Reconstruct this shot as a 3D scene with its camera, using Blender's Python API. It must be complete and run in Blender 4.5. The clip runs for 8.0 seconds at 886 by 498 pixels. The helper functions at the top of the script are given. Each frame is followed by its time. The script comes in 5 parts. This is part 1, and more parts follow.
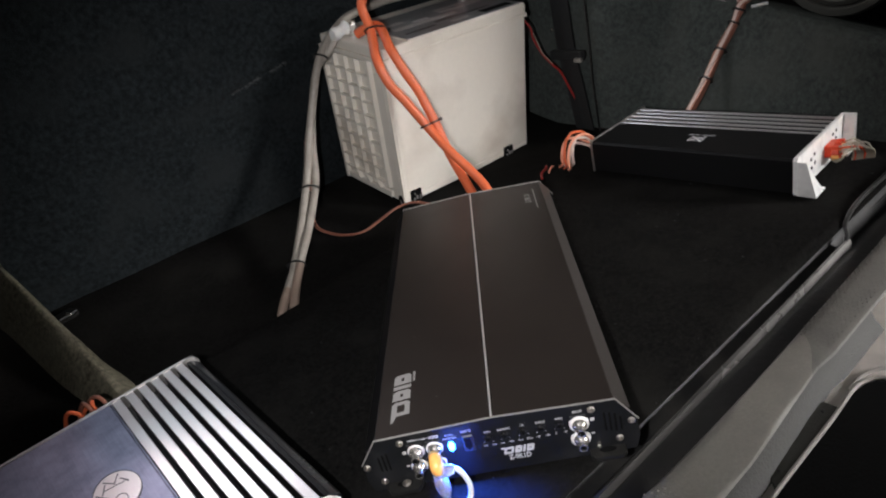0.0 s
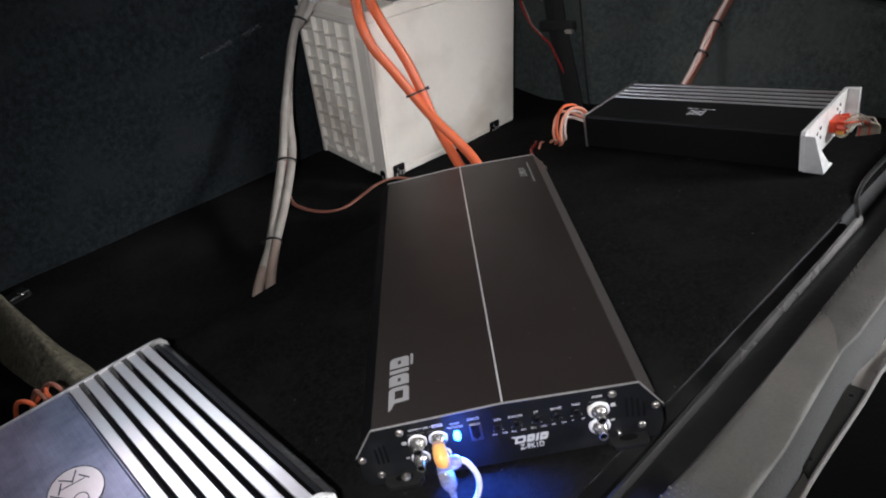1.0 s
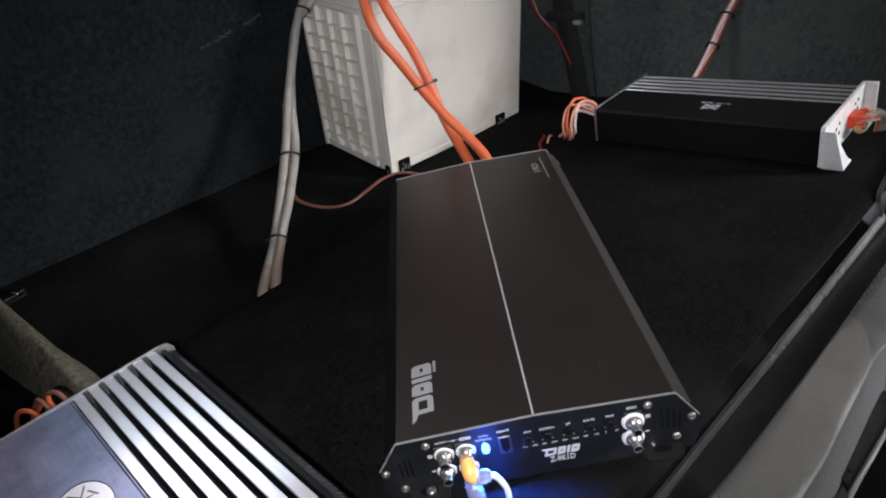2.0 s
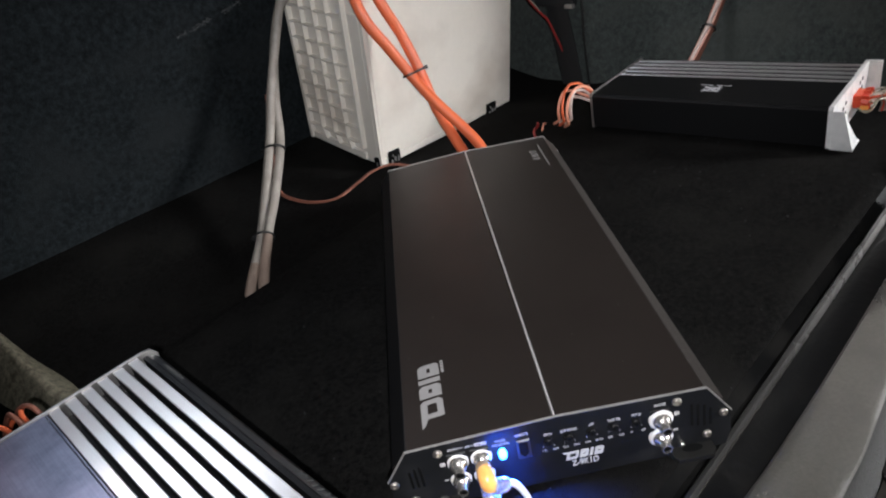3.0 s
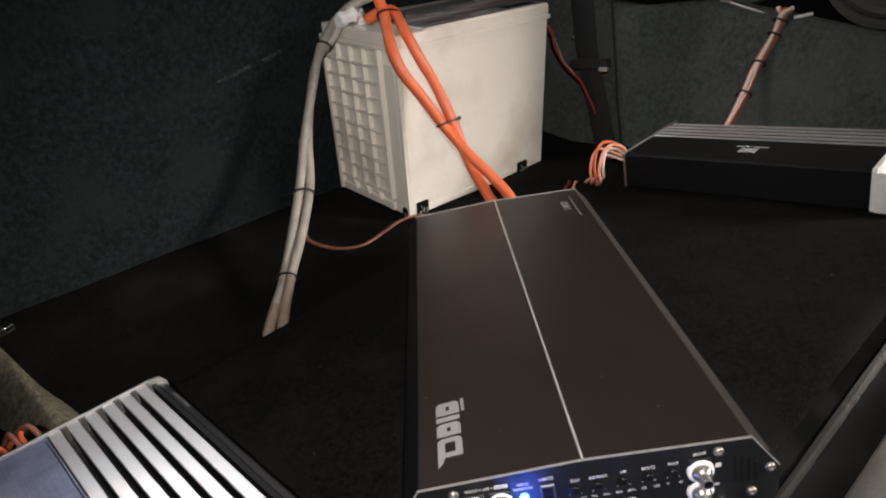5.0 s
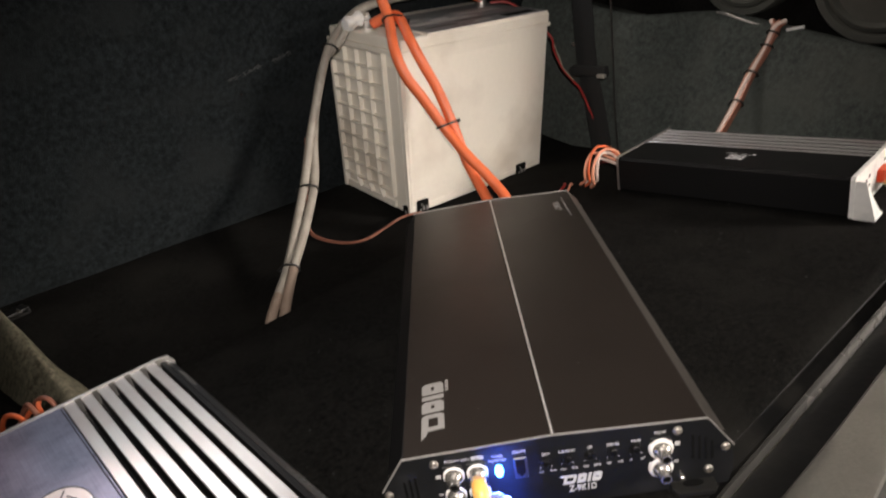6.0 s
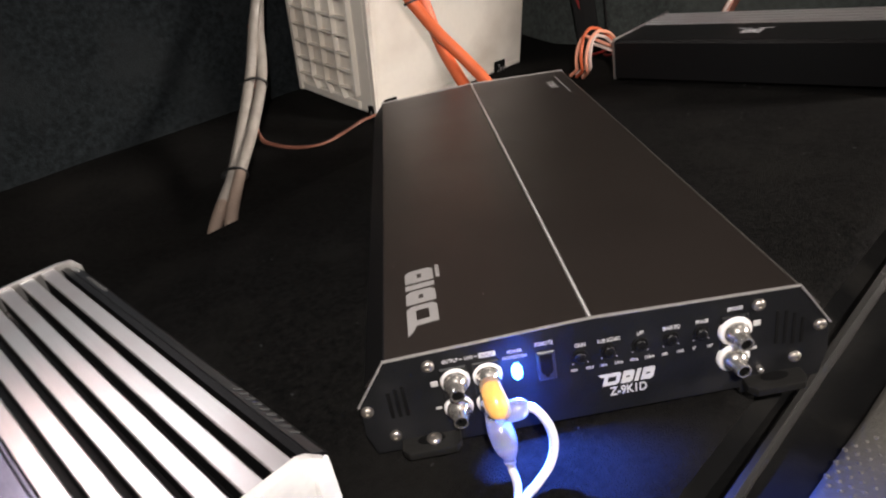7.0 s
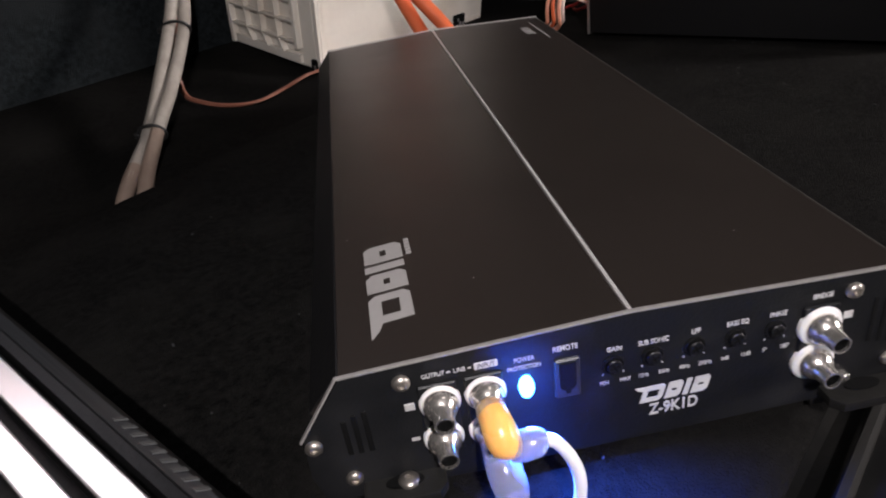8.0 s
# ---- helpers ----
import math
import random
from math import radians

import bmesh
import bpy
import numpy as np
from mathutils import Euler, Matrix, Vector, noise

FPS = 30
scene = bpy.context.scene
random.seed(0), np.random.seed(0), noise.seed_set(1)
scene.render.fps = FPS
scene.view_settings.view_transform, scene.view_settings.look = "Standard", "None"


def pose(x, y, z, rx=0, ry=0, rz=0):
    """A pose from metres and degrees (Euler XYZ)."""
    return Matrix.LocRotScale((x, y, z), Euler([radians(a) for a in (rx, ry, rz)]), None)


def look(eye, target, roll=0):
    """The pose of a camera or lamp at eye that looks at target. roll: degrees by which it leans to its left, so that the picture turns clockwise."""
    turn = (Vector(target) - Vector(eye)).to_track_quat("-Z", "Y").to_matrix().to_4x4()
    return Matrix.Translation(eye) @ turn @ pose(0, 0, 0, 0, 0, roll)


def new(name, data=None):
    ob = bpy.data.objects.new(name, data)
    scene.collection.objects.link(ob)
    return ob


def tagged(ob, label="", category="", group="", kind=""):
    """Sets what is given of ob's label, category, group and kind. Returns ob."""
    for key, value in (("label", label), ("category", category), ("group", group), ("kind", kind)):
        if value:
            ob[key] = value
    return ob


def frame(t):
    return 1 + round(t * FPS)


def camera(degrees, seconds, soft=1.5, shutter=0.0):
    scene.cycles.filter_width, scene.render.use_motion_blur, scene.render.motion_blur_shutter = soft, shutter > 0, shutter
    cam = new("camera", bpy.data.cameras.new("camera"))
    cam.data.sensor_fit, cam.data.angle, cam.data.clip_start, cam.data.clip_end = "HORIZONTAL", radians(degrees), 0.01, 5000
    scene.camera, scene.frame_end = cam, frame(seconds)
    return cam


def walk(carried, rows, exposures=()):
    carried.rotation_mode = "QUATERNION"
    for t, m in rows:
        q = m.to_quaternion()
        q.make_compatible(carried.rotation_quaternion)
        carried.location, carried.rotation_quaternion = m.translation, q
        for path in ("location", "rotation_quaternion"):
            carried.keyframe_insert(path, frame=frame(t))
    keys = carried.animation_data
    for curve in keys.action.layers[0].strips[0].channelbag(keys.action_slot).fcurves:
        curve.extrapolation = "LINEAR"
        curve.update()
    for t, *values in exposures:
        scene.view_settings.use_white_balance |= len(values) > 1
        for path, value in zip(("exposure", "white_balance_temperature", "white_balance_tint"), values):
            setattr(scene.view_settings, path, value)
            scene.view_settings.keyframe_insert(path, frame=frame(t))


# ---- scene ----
cam = camera(67.0, 8.0, soft=2.0, shutter=0.35)
PATH = [
    (0, (-0.238, -0.39, 0.466), (0.683, 1.147, -0.424), -14.6),
    (0.5, (-0.238, -0.35, 0.444), (0.725, 1.126, -0.502), -14.6),
    (1, (-0.241, -0.326, 0.43), (0.743, 1.139, -0.511), -12.9),
    (1.5, (-0.244, -0.311, 0.429), (0.744, 1.148, -0.516), -12.0),
    (1.7, (-0.246, -0.302, 0.438), (0.742, 1.151, -0.516), -12.1),
    (2.8, (-0.242, -0.248, 0.415), (0.769, 1.143, -0.606), -13.6),
    (3, (-0.241, -0.245, 0.413), (0.789, 1.154, -0.579), -13.1),
    (3.5, (-0.243, -0.245, 0.407), (0.794, 1.204, -0.501), -11.9),
    (4, (-0.246, -0.238, 0.359), (0.779, 1.277, -0.448), -11.0),
    (4.5, (-0.238, -0.228, 0.339), (0.813, 1.276, -0.458), -11.4),
    (4.7, (-0.24, -0.227, 0.351), (0.821, 1.272, -0.441), -11.3),
    (5.8, (-0.258, -0.282, 0.392), (0.811, 1.232, -0.359), -9.6),
    (6, (-0.259, -0.278, 0.378), (0.797, 1.235, -0.394), -9.7),
    (6.5, (-0.248, -0.241, 0.323), (0.79, 1.253, -0.509), -10.4),
    (7, (-0.222, -0.182, 0.266), (0.855, 1.233, -0.649), -10.6),
    (7.5, (-0.194, -0.141, 0.232), (0.929, 1.22, -0.709), -9.4),
    (8, (-0.176, -0.101, 0.216), (0.987, 1.186, -0.78), -8.5),
]
EXPOSURES = [(0, -0.08, 6150, 11), (1.5, -0.05, 5750, 11), (3.5, 0.1, 6000, 10), (4.5, 0.15, 6250, 11), (6, 0.2, 6900, 12), (6.8, 0.25, 6800, 14), (7.4, 0.15, 6450, 15), (8, -0.14, 6350, 17)]
walk(cam, [(t, look(eye, target, roll)) for t, eye, target, roll in PATH], EXPOSURES)

# ---- light ----
world = bpy.data.worlds.new("night_garage")
scene.world = world
world.use_nodes = True
world.node_tree.nodes["Background"].inputs["Color"].default_value = (0.75, 0.85, 1.0, 1)
world.node_tree.nodes["Background"].inputs["Strength"].default_value = 0.01


def area_lamp(name, eye, target, size, watts, colour, size_y=None):
    data = bpy.data.lights.new(name, "AREA")
    data.energy, data.color, data.size = watts, colour, size
    if size_y:
        data.shape, data.size_y = "RECTANGLE", size_y
    ob = new(name, data)
    ob.matrix_world = look(eye, target)
    return ob


# an unseen work light in the garage behind the open hatch, a hand torch held at the hatch; added, unseen: two lamps on
# the headliner for reflections in the silver ribs, one there as fill for the right floor, and a fill at the garage
# ceiling
work = area_lamp("garage_light", (2.05, -2.25, 0.80), (0.42, 0.05, 0.0), 0.6, 2.9, (1.0, 0.95, 0.89))
work.data.spread = radians(24)
torch = bpy.data.lights.new("hand_torch", "SPOT")
torch.energy, torch.color, torch.shadow_soft_size = 26.0, (1.0, 0.96, 0.92), 0.006
torch.spot_size, torch.spot_blend = radians(74), 0.75
new("hand_torch", torch).matrix_world = look((-0.29, -0.34, 0.46), (0.28, 0.46, 0.08))
area_lamp("unseen_cabin_lamp", (-0.14, 1.02, 0.99), (-0.16, 0.35, 0.06), 0.34, 2.1, (0.90, 0.95, 1.0), 0.17)
area_lamp("unseen_cabin_lamp", (-0.22, 1.34, 0.99), (-0.20, 0.40, 0.06), 0.22, 1.5, (1.0, 0.66, 0.62), 0.16)
area_lamp("cargo_fill_lamp", (0.70, 0.62, 1.00), (0.70, 0.12, 0.0), 0.14, 0.30, (1.0, 0.92, 0.83)).data.spread = radians(60)
area_lamp("garage_ceiling_fill", (0.55, -0.72, 2.24), (0.30, -0.10, 0.0), 0.5, 2.2, (1.0, 0.95, 0.88))


# ---- materials ----
def material(name, colour, rough=0.5, metal=0.0, vary=0.15, scale=40.0, bump=0.0, bump_scale=300.0, stretch=(1, 1, 1), spec=0.5, dirt_or_tint=None, dirt_scale=6.0, trans=0.0, sub=0.0, rough_vary=0.08, coat=0.0, blotch=0.0, blotch_scale=130.0):
    """Principled surface with variation at two scales: fine grain and broad wear or tint."""
    m = bpy.data.materials.new(name)
    m.use_nodes = True
    nt = m.node_tree
    n, l = nt.nodes, nt.links
    b = n["Principled BSDF"]
    tc = n.new("ShaderNodeTexCoord")
    mp = n.new("ShaderNodeMapping")
    mp.inputs["Scale"].default_value = stretch
    l.new(tc.outputs["Object"], mp.inputs["Vector"])
    fine = n.new("ShaderNodeTexNoise")
    fine.inputs["Scale"].default_value, fine.inputs["Detail"].default_value = scale, 4
    l.new(mp.outputs[0], fine.inputs["Vector"])
    broad = n.new("ShaderNodeTexNoise")
    broad.inputs["Scale"].default_value, broad.inputs["Detail"].default_value = dirt_scale, 5
    l.new(tc.outputs["Object"], broad.inputs["Vector"])
    ramp = n.new("ShaderNodeMix")
    ramp.data_type = "RGBA"
    lo = [c * (1 - vary) for c in colour]
    hi = [min(1, c * (1 + vary)) for c in colour]
    ramp.inputs[6].default_value, ramp.inputs[7].default_value = (*lo, 1), (*hi, 1)
    l.new(fine.outputs["Fac"], ramp.inputs[0])
    out = ramp.outputs[2]
    if blotch:
        bl = n.new("ShaderNodeTexNoise")
        bl.inputs["Scale"].default_value, bl.inputs["Detail"].default_value, bl.inputs["Roughness"].default_value = blotch_scale, 6, 0.7
        l.new(tc.outputs["Object"], bl.inputs["Vector"])
        br = n.new("ShaderNodeMapRange")
        br.inputs[1].default_value, br.inputs[2].default_value = 0.36, 0.64
        br.inputs[3].default_value, br.inputs[4].default_value = 1 - blotch, 1 + blotch
        l.new(bl.outputs["Fac"], br.inputs[0])
        mul = n.new("ShaderNodeMix")
        mul.data_type, mul.blend_type = "RGBA", "MULTIPLY"
        mul.inputs[0].default_value = 1.0
        mul.clamp_result = False
        l.new(out, mul.inputs[6])
        l.new(br.outputs[0], mul.inputs[7])
        out = mul.outputs[2]
    sharp = n.new("ShaderNodeMapRange")
    sharp.inputs[1].default_value, sharp.inputs[2].default_value = 0.48, 0.75
    l.new(broad.outputs["Fac"], sharp.inputs[0])
    if dirt_or_tint:
        mix = n.new("ShaderNodeMix")
        mix.data_type = "RGBA"
        mix.inputs[7].default_value = (*dirt_or_tint, 1)
        l.new(sharp.outputs[0], mix.inputs[0])
        l.new(out, mix.inputs[6])
        out = mix.outputs[2]
    l.new(out, b.inputs["Base Color"])
    rr = n.new("ShaderNodeMapRange")
    rr.inputs[3].default_value, rr.inputs[4].default_value = max(0.02, rough - rough_vary), min(1, rough + rough_vary)
    l.new(broad.outputs["Fac"], rr.inputs[0])
    l.new(rr.outputs[0], b.inputs["Roughness"])
    b.inputs["Metallic"].default_value = metal
    b.inputs["Specular IOR Level"].default_value = spec
    b.inputs["Transmission Weight"].default_value = trans
    b.inputs["Subsurface Weight"].default_value = sub
    b.inputs["Subsurface Radius"].default_value = (0.004, 0.003, 0.002)
    b.inputs["Coat Weight"].default_value = coat
    if bump:
        bn = n.new("ShaderNodeTexNoise")
        bn.inputs["Scale"].default_value, bn.inputs["Detail"].default_value = bump_scale, 3
        l.new(mp.outputs[0], bn.inputs["Vector"])
        bp = n.new("ShaderNodeBump")
        bp.inputs["Strength"].default_value, bp.inputs["Distance"].default_value = bump, 0.002
        l.new(bn.outputs["Fac"], bp.inputs["Height"])
        l.new(bp.outputs[0], b.inputs["Normal"])
    return m


def glow(name, colour, strength):
    m = bpy.data.materials.new(name)
    m.use_nodes = True
    b = m.node_tree.nodes["Principled BSDF"]
    b.inputs["Base Color"].default_value = (*colour, 1)
    b.inputs["Emission Color"].default_value = (*colour, 1)
    b.inputs["Emission Strength"].default_value = strength
    return m


CARPET = material("black_carpet", (0.0058, 0.0054, 0.0050), 0.95, vary=0.6, scale=700, bump=0.9, bump_scale=900, spec=0.08, dirt_or_tint=(0.0130, 0.0122, 0.0110), dirt_scale=9, blotch=0.85, blotch_scale=210)
SEAT = material("seat_carpet", (0.0115, 0.0138, 0.0150), 0.95, vary=0.45, scale=520, bump=0.9, bump_scale=700, spec=0.08, dirt_or_tint=(0.017, 0.019, 0.020), dirt_scale=11, blotch=0.5, blotch_scale=120)
SIDE = material("side_carpet", (0.054, 0.062, 0.058), 0.85, vary=0.4, scale=420, bump=0.7, bump_scale=600, spec=0.12, dirt_or_tint=(0.078, 0.084, 0.076), dirt_scale=7, blotch=0.3, blotch_scale=110)
HUMP = material("grey_green_carpet", (0.150, 0.136, 0.098), 0.92, vary=0.4, scale=420, bump=0.8, bump_scale=600, spec=0.1, dirt_or_tint=(0.19, 0.178, 0.135), dirt_scale=9, blotch=0.5, blotch_scale=140)
LINER = material("headliner_cloth", (0.10, 0.10, 0.10), 0.95, vary=0.2, scale=300, bump=0.3, spec=0.1)
CONCRETE = material("garage_concrete", (0.16, 0.155, 0.15), 0.9, vary=0.3, scale=20, bump=0.4, bump_scale=60, dirt_or_tint=(0.09, 0.088, 0.085), dirt_scale=1.5)
PAINT = material("garage_wall_paint", (0.25, 0.245, 0.235), 0.85, vary=0.1, scale=15, dirt_or_tint=(0.19, 0.185, 0.18), dirt_scale=1.2)
ANOD = material("dark_anodised_aluminium", (0.042, 0.034, 0.0295), 0.38, metal=0.6, spec=0.3, vary=0.10, scale=1500, bump=0.12, bump_scale=1800, dirt_or_tint=(0.0360, 0.0290, 0.0252), dirt_scale=14, rough_vary=0.05)
# paler than the cover, to paint in the light on one bevel
BEVEL = material("lit_anodised_bevel", (0.075, 0.066, 0.060), 0.40, metal=0.4, vary=0.12, scale=900, stretch=(1, 0.1, 1), bump=0.08, bump_scale=1500)
CUT = material("bright_cut_aluminium", (0.78, 0.75, 0.72), 0.42, metal=0.6, vary=0.15, scale=400, stretch=(1, 0.1, 1))
PANEL = material("black_panel_paint", (0.0075, 0.0078, 0.0085), 0.45, spec=0.22, vary=0.3, scale=600, bump=0.08, bump_scale=900, dirt_or_tint=(0.016, 0.016, 0.017), dirt_scale=25)
PRINT = material("white_print", (0.50, 0.50, 0.51), 0.6, vary=0.1, scale=200)
LOGO = material("grey_print", (0.27, 0.26, 0.25), 0.45, vary=0.08, scale=200)
NICKEL = material("nickel", (0.84, 0.79, 0.73), 0.25, metal=0.92, vary=0.08, scale=150)
HOLE = material("black_hole", (0.004, 0.004, 0.004), 0.8, vary=0.3, spec=0.1)
SCREW = material("dull_screw_steel", (0.42, 0.385, 0.345), 0.36, metal=0.9, vary=0.2, scale=300)
TRIM_M = material("greyed_cut_edge", (0.44, 0.42, 0.40), 0.45, metal=0.6, vary=0.25, scale=300)
COLLAR = material("white_collar_plastic", (0.68, 0.67, 0.66), 0.4, vary=0.05, sub=0.2)
PLUG_O = material("orange_plug", (1.0, 0.50, 0.14), 0.28, vary=0.06, scale=60, sub=0.6)
PLUG_W = material("clear_white_plug", (0.84, 0.84, 0.86), 0.18, vary=0.08, scale=90, sub=0.1, trans=0.82)
CORD = material("white_cord", (0.74, 0.74, 0.78), 0.4, vary=0.08, scale=90, sub=0.3)
ORANGE = material("orange_cable_rubber", (0.75, 0.155, 0.058), 0.42, vary=0.10, scale=60, bump=0.1, bump_scale=200, dirt_or_tint=(0.60, 0.12, 0.045), dirt_scale=18)
WHITE_C = material("white_cable_jacket", (0.31, 0.280, 0.245), 0.45, vary=0.14, scale=40, bump=0.15, bump_scale=150, dirt_or_tint=(0.235, 0.205, 0.175), dirt_scale=16, blotch=0.14, blotch_scale=60)
STAIN = material("brown_stained_jacket", (0.225, 0.165, 0.130), 0.55, vary=0.25, scale=60, bump=0.2, bump_scale=180, dirt_or_tint=(0.23, 0.18, 0.145), dirt_scale=45)
TIE = material("black_nylon", (0.012, 0.012, 0.012), 0.4, vary=0.2)
CASE = material("cream_battery_plastic", (0.74, 0.690, 0.612), 0.34, vary=0.04, scale=120, bump=0.10, bump_scale=250, dirt_or_tint=(0.52, 0.46, 0.39), dirt_scale=7, sub=0.05)
LABEL = material("battery_label", (0.17, 0.175, 0.18), 0.35, vary=0.25, scale=60, dirt_or_tint=(0.16, 0.16, 0.16), dirt_scale=18)
LEAD = material("lead_lug", (0.50, 0.48, 0.46), 0.4, metal=0.9, vary=0.2)
# the pinkish patches are warm reflections painted into the metal's colour
SILVER = material("brushed_aluminium", (0.78, 0.755, 0.745), 0.30, metal=0.80, vary=0.06, scale=500, stretch=(1, 0.03, 1), dirt_or_tint=(0.68, 0.60, 0.59), dirt_scale=11, rough_vary=0.01)
BLUEBR = material("brushed_gunmetal", (0.25, 0.255, 0.34), 0.34, metal=0.95, vary=0.22, scale=900, stretch=(1, 0.02, 1), blotch=0.22, blotch_scale=24)
STRIP_M = material("brushed_dark_strip", (0.10, 0.105, 0.115), 0.36, metal=0.8, vary=0.25, scale=500, stretch=(1, 0.03, 1), bump=0.1, bump_scale=700)
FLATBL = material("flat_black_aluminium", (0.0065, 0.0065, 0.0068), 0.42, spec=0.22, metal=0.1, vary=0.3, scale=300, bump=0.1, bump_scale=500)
FOOT = material("worn_dark_metal", (0.034, 0.033, 0.031), 0.36, metal=0.6, vary=0.2, scale=200, bump=0.15, bump_scale=300)
CAST = material("cast_aluminium", (0.90, 0.88, 0.85), 0.36, metal=0.12, vary=0.08, scale=120, bump=0.15, bump_scale=160, dirt_or_tint=(0.66, 0.66, 0.65), dirt_scale=40)
RED_P = material("red_connector", (0.75, 0.07, 0.02), 0.4, vary=0.1, sub=0.2)
RED_W = material("red_wire", (0.27, 0.02, 0.018), 0.42, vary=0.12, scale=60)
COPPER = material("copper_clear_wire", (0.30, 0.125, 0.085), 0.35, metal=0.2, vary=0.25, scale=200, stretch=(1, 1, 0.1))
DUSTY = material("dusty_orange_wire", (0.27, 0.105, 0.07), 0.45, vary=0.2, scale=90)
SALMON = material("salmon_wire", (0.80, 0.34, 0.22), 0.4, vary=0.12, scale=90)
TAN_W = material("tan_wire", (0.40, 0.35, 0.28), 0.4, vary=0.2, scale=90)
FAINT = material("faint_print", (0.06, 0.061, 0.060), 0.5, vary=0.15, scale=200)
MIDPR = material("grey_label_print", (0.42, 0.41, 0.40), 0.5, vary=0.3, scale=120)
PALE_W = material("pale_wire", (0.70, 0.56, 0.50), 0.4, vary=0.1, scale=90)
RUBBER = material("black_rubber", (0.014, 0.014, 0.014), 0.35, vary=0.35, scale=60, bump=0.2, bump_scale=120, dirt_or_tint=(0.035, 0.033, 0.030), dirt_scale=25)
SHEEN = material("painted_sheen_lip", (0.30, 0.29, 0.275), 0.26, metal=0.2, vary=0.3, scale=30, dirt_or_tint=(0.12, 0.118, 0.112), dirt_scale=16)
GREY_P = material("grey_sill_plastic", (0.215, 0.203, 0.180), 0.5, vary=0.2, scale=260, bump=0.35, bump_scale=420, dirt_or_tint=(0.175, 0.164, 0.147), dirt_scale=14)
GREY_T = material("grey_textured_plastic", (0.160, 0.152, 0.137), 0.6, vary=0.2, scale=300, bump=0.5, bump_scale=400, dirt_or_tint=(0.095, 0.090, 0.082), dirt_scale=16)
GREY_D = material("dark_grey_sill_skirt", (0.034, 0.033, 0.028), 0.6, vary=0.2, scale=300, bump=0.4, bump_scale=420, dirt_or_tint=(0.050, 0.048, 0.041), dirt_scale=12)
MAT = material("black_mat", (0.0035, 0.0035, 0.0034), 0.9, vary=0.4, scale=300, bump=0.4, bump_scale=400, spec=0.1)
SOCKET = material("dark_grey_socket", (0.022, 0.0225, 0.025), 0.4, vary=0.2, scale=200)
BODY = material("beige_body_paint", (0.60, 0.56, 0.51), 0.35, vary=0.08, scale=30, dirt_or_tint=(0.24, 0.22, 0.20), dirt_scale=13)
SEAL_W = material("pale_seal", (0.38, 0.35, 0.31), 0.5, vary=0.15, scale=60)
STRAP = material("belt_webbing", (0.010, 0.0105, 0.011), 0.7, vary=0.3, scale=500, stretch=(1, 1, 0.3), bump=0.5, bump_scale=700)
CONE = material("speaker_cone", (0.42, 0.41, 0.37), 0.55, vary=0.15, scale=60, bump=0.2)
SURR = material("speaker_rubber", (0.065, 0.066, 0.058), 0.5, vary=0.2)
LINT_D = material("carpet_crumbs", (0.03, 0.031, 0.031), 0.95, vary=0.4)
LINT = material("lint", (0.05, 0.052, 0.052), 0.95, vary=0.3)
LED = glow("blue_led", (0.05, 0.29, 1.0), 24.0)


# a highlight painted into the lip's colour, brighter towards its far end
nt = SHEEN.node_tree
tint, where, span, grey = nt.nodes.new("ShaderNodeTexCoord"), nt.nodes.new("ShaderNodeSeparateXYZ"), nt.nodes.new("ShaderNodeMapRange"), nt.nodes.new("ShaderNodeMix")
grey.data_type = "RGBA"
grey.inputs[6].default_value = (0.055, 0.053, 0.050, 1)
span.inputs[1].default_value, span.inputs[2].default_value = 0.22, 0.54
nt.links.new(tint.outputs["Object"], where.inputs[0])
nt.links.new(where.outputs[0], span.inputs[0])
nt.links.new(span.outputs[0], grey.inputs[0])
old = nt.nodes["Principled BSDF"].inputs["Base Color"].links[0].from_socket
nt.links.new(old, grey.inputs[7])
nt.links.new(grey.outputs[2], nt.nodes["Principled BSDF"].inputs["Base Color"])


# ---- mesh helpers ----
def finish(name, bm, mat, smooth=False):
    bmesh.ops.recalc_face_normals(bm, faces=bm.faces)
    me = bpy.data.meshes.new(name)
    bm.to_mesh(me)
    bm.free()
    for mt in mat if isinstance(mat, (list, tuple)) else (mat,):
        me.materials.append(mt)
    if smooth:
        for p in me.polygons:
            p.use_smooth = True
        me.set_sharp_from_angle(angle=radians(42))
    return me


def part(name, bm, mat, parent, label="", smooth=False):
    ob = new(name, finish(name, bm, mat, smooth))
    ob.parent = parent
    return tagged(ob, label)


def lone(name, bm, mat, label, category, kind="", smooth=False, group=""):
    return tagged(new(name, finish(name, bm, mat, smooth)), label, category, group, kind)


def thing(name, m, label, category, group=""):
    ob = new(name)
    ob.empty_display_size = 0.02
    ob.matrix_world = m
    return tagged(ob, label, category, group)


def box(x0, x1, y0, y1, z0, z1, bevel=0.0, seg=2, bm=None):
    own = bm is None
    b = bmesh.new()
    vs = [b.verts.new((x, y, z)) for x in (x0, x1) for y in (y0, y1) for z in (z0, z1)]
    for f in ((0, 1, 3, 2), (4, 6, 7, 5), (0, 4, 5, 1), (2, 3, 7, 6), (0, 2, 6, 4), (1, 5, 7, 3)):
        b.faces.new([vs[i] for i in f])
    bmesh.ops.recalc_face_normals(b, faces=b.faces)
    if bevel:
        bmesh.ops.bevel(b, geom=b.edges[:], offset=bevel, segments=seg, affect="EDGES", profile=0.7)
    if own:
        return b
    merge(bm, b)
    return bm


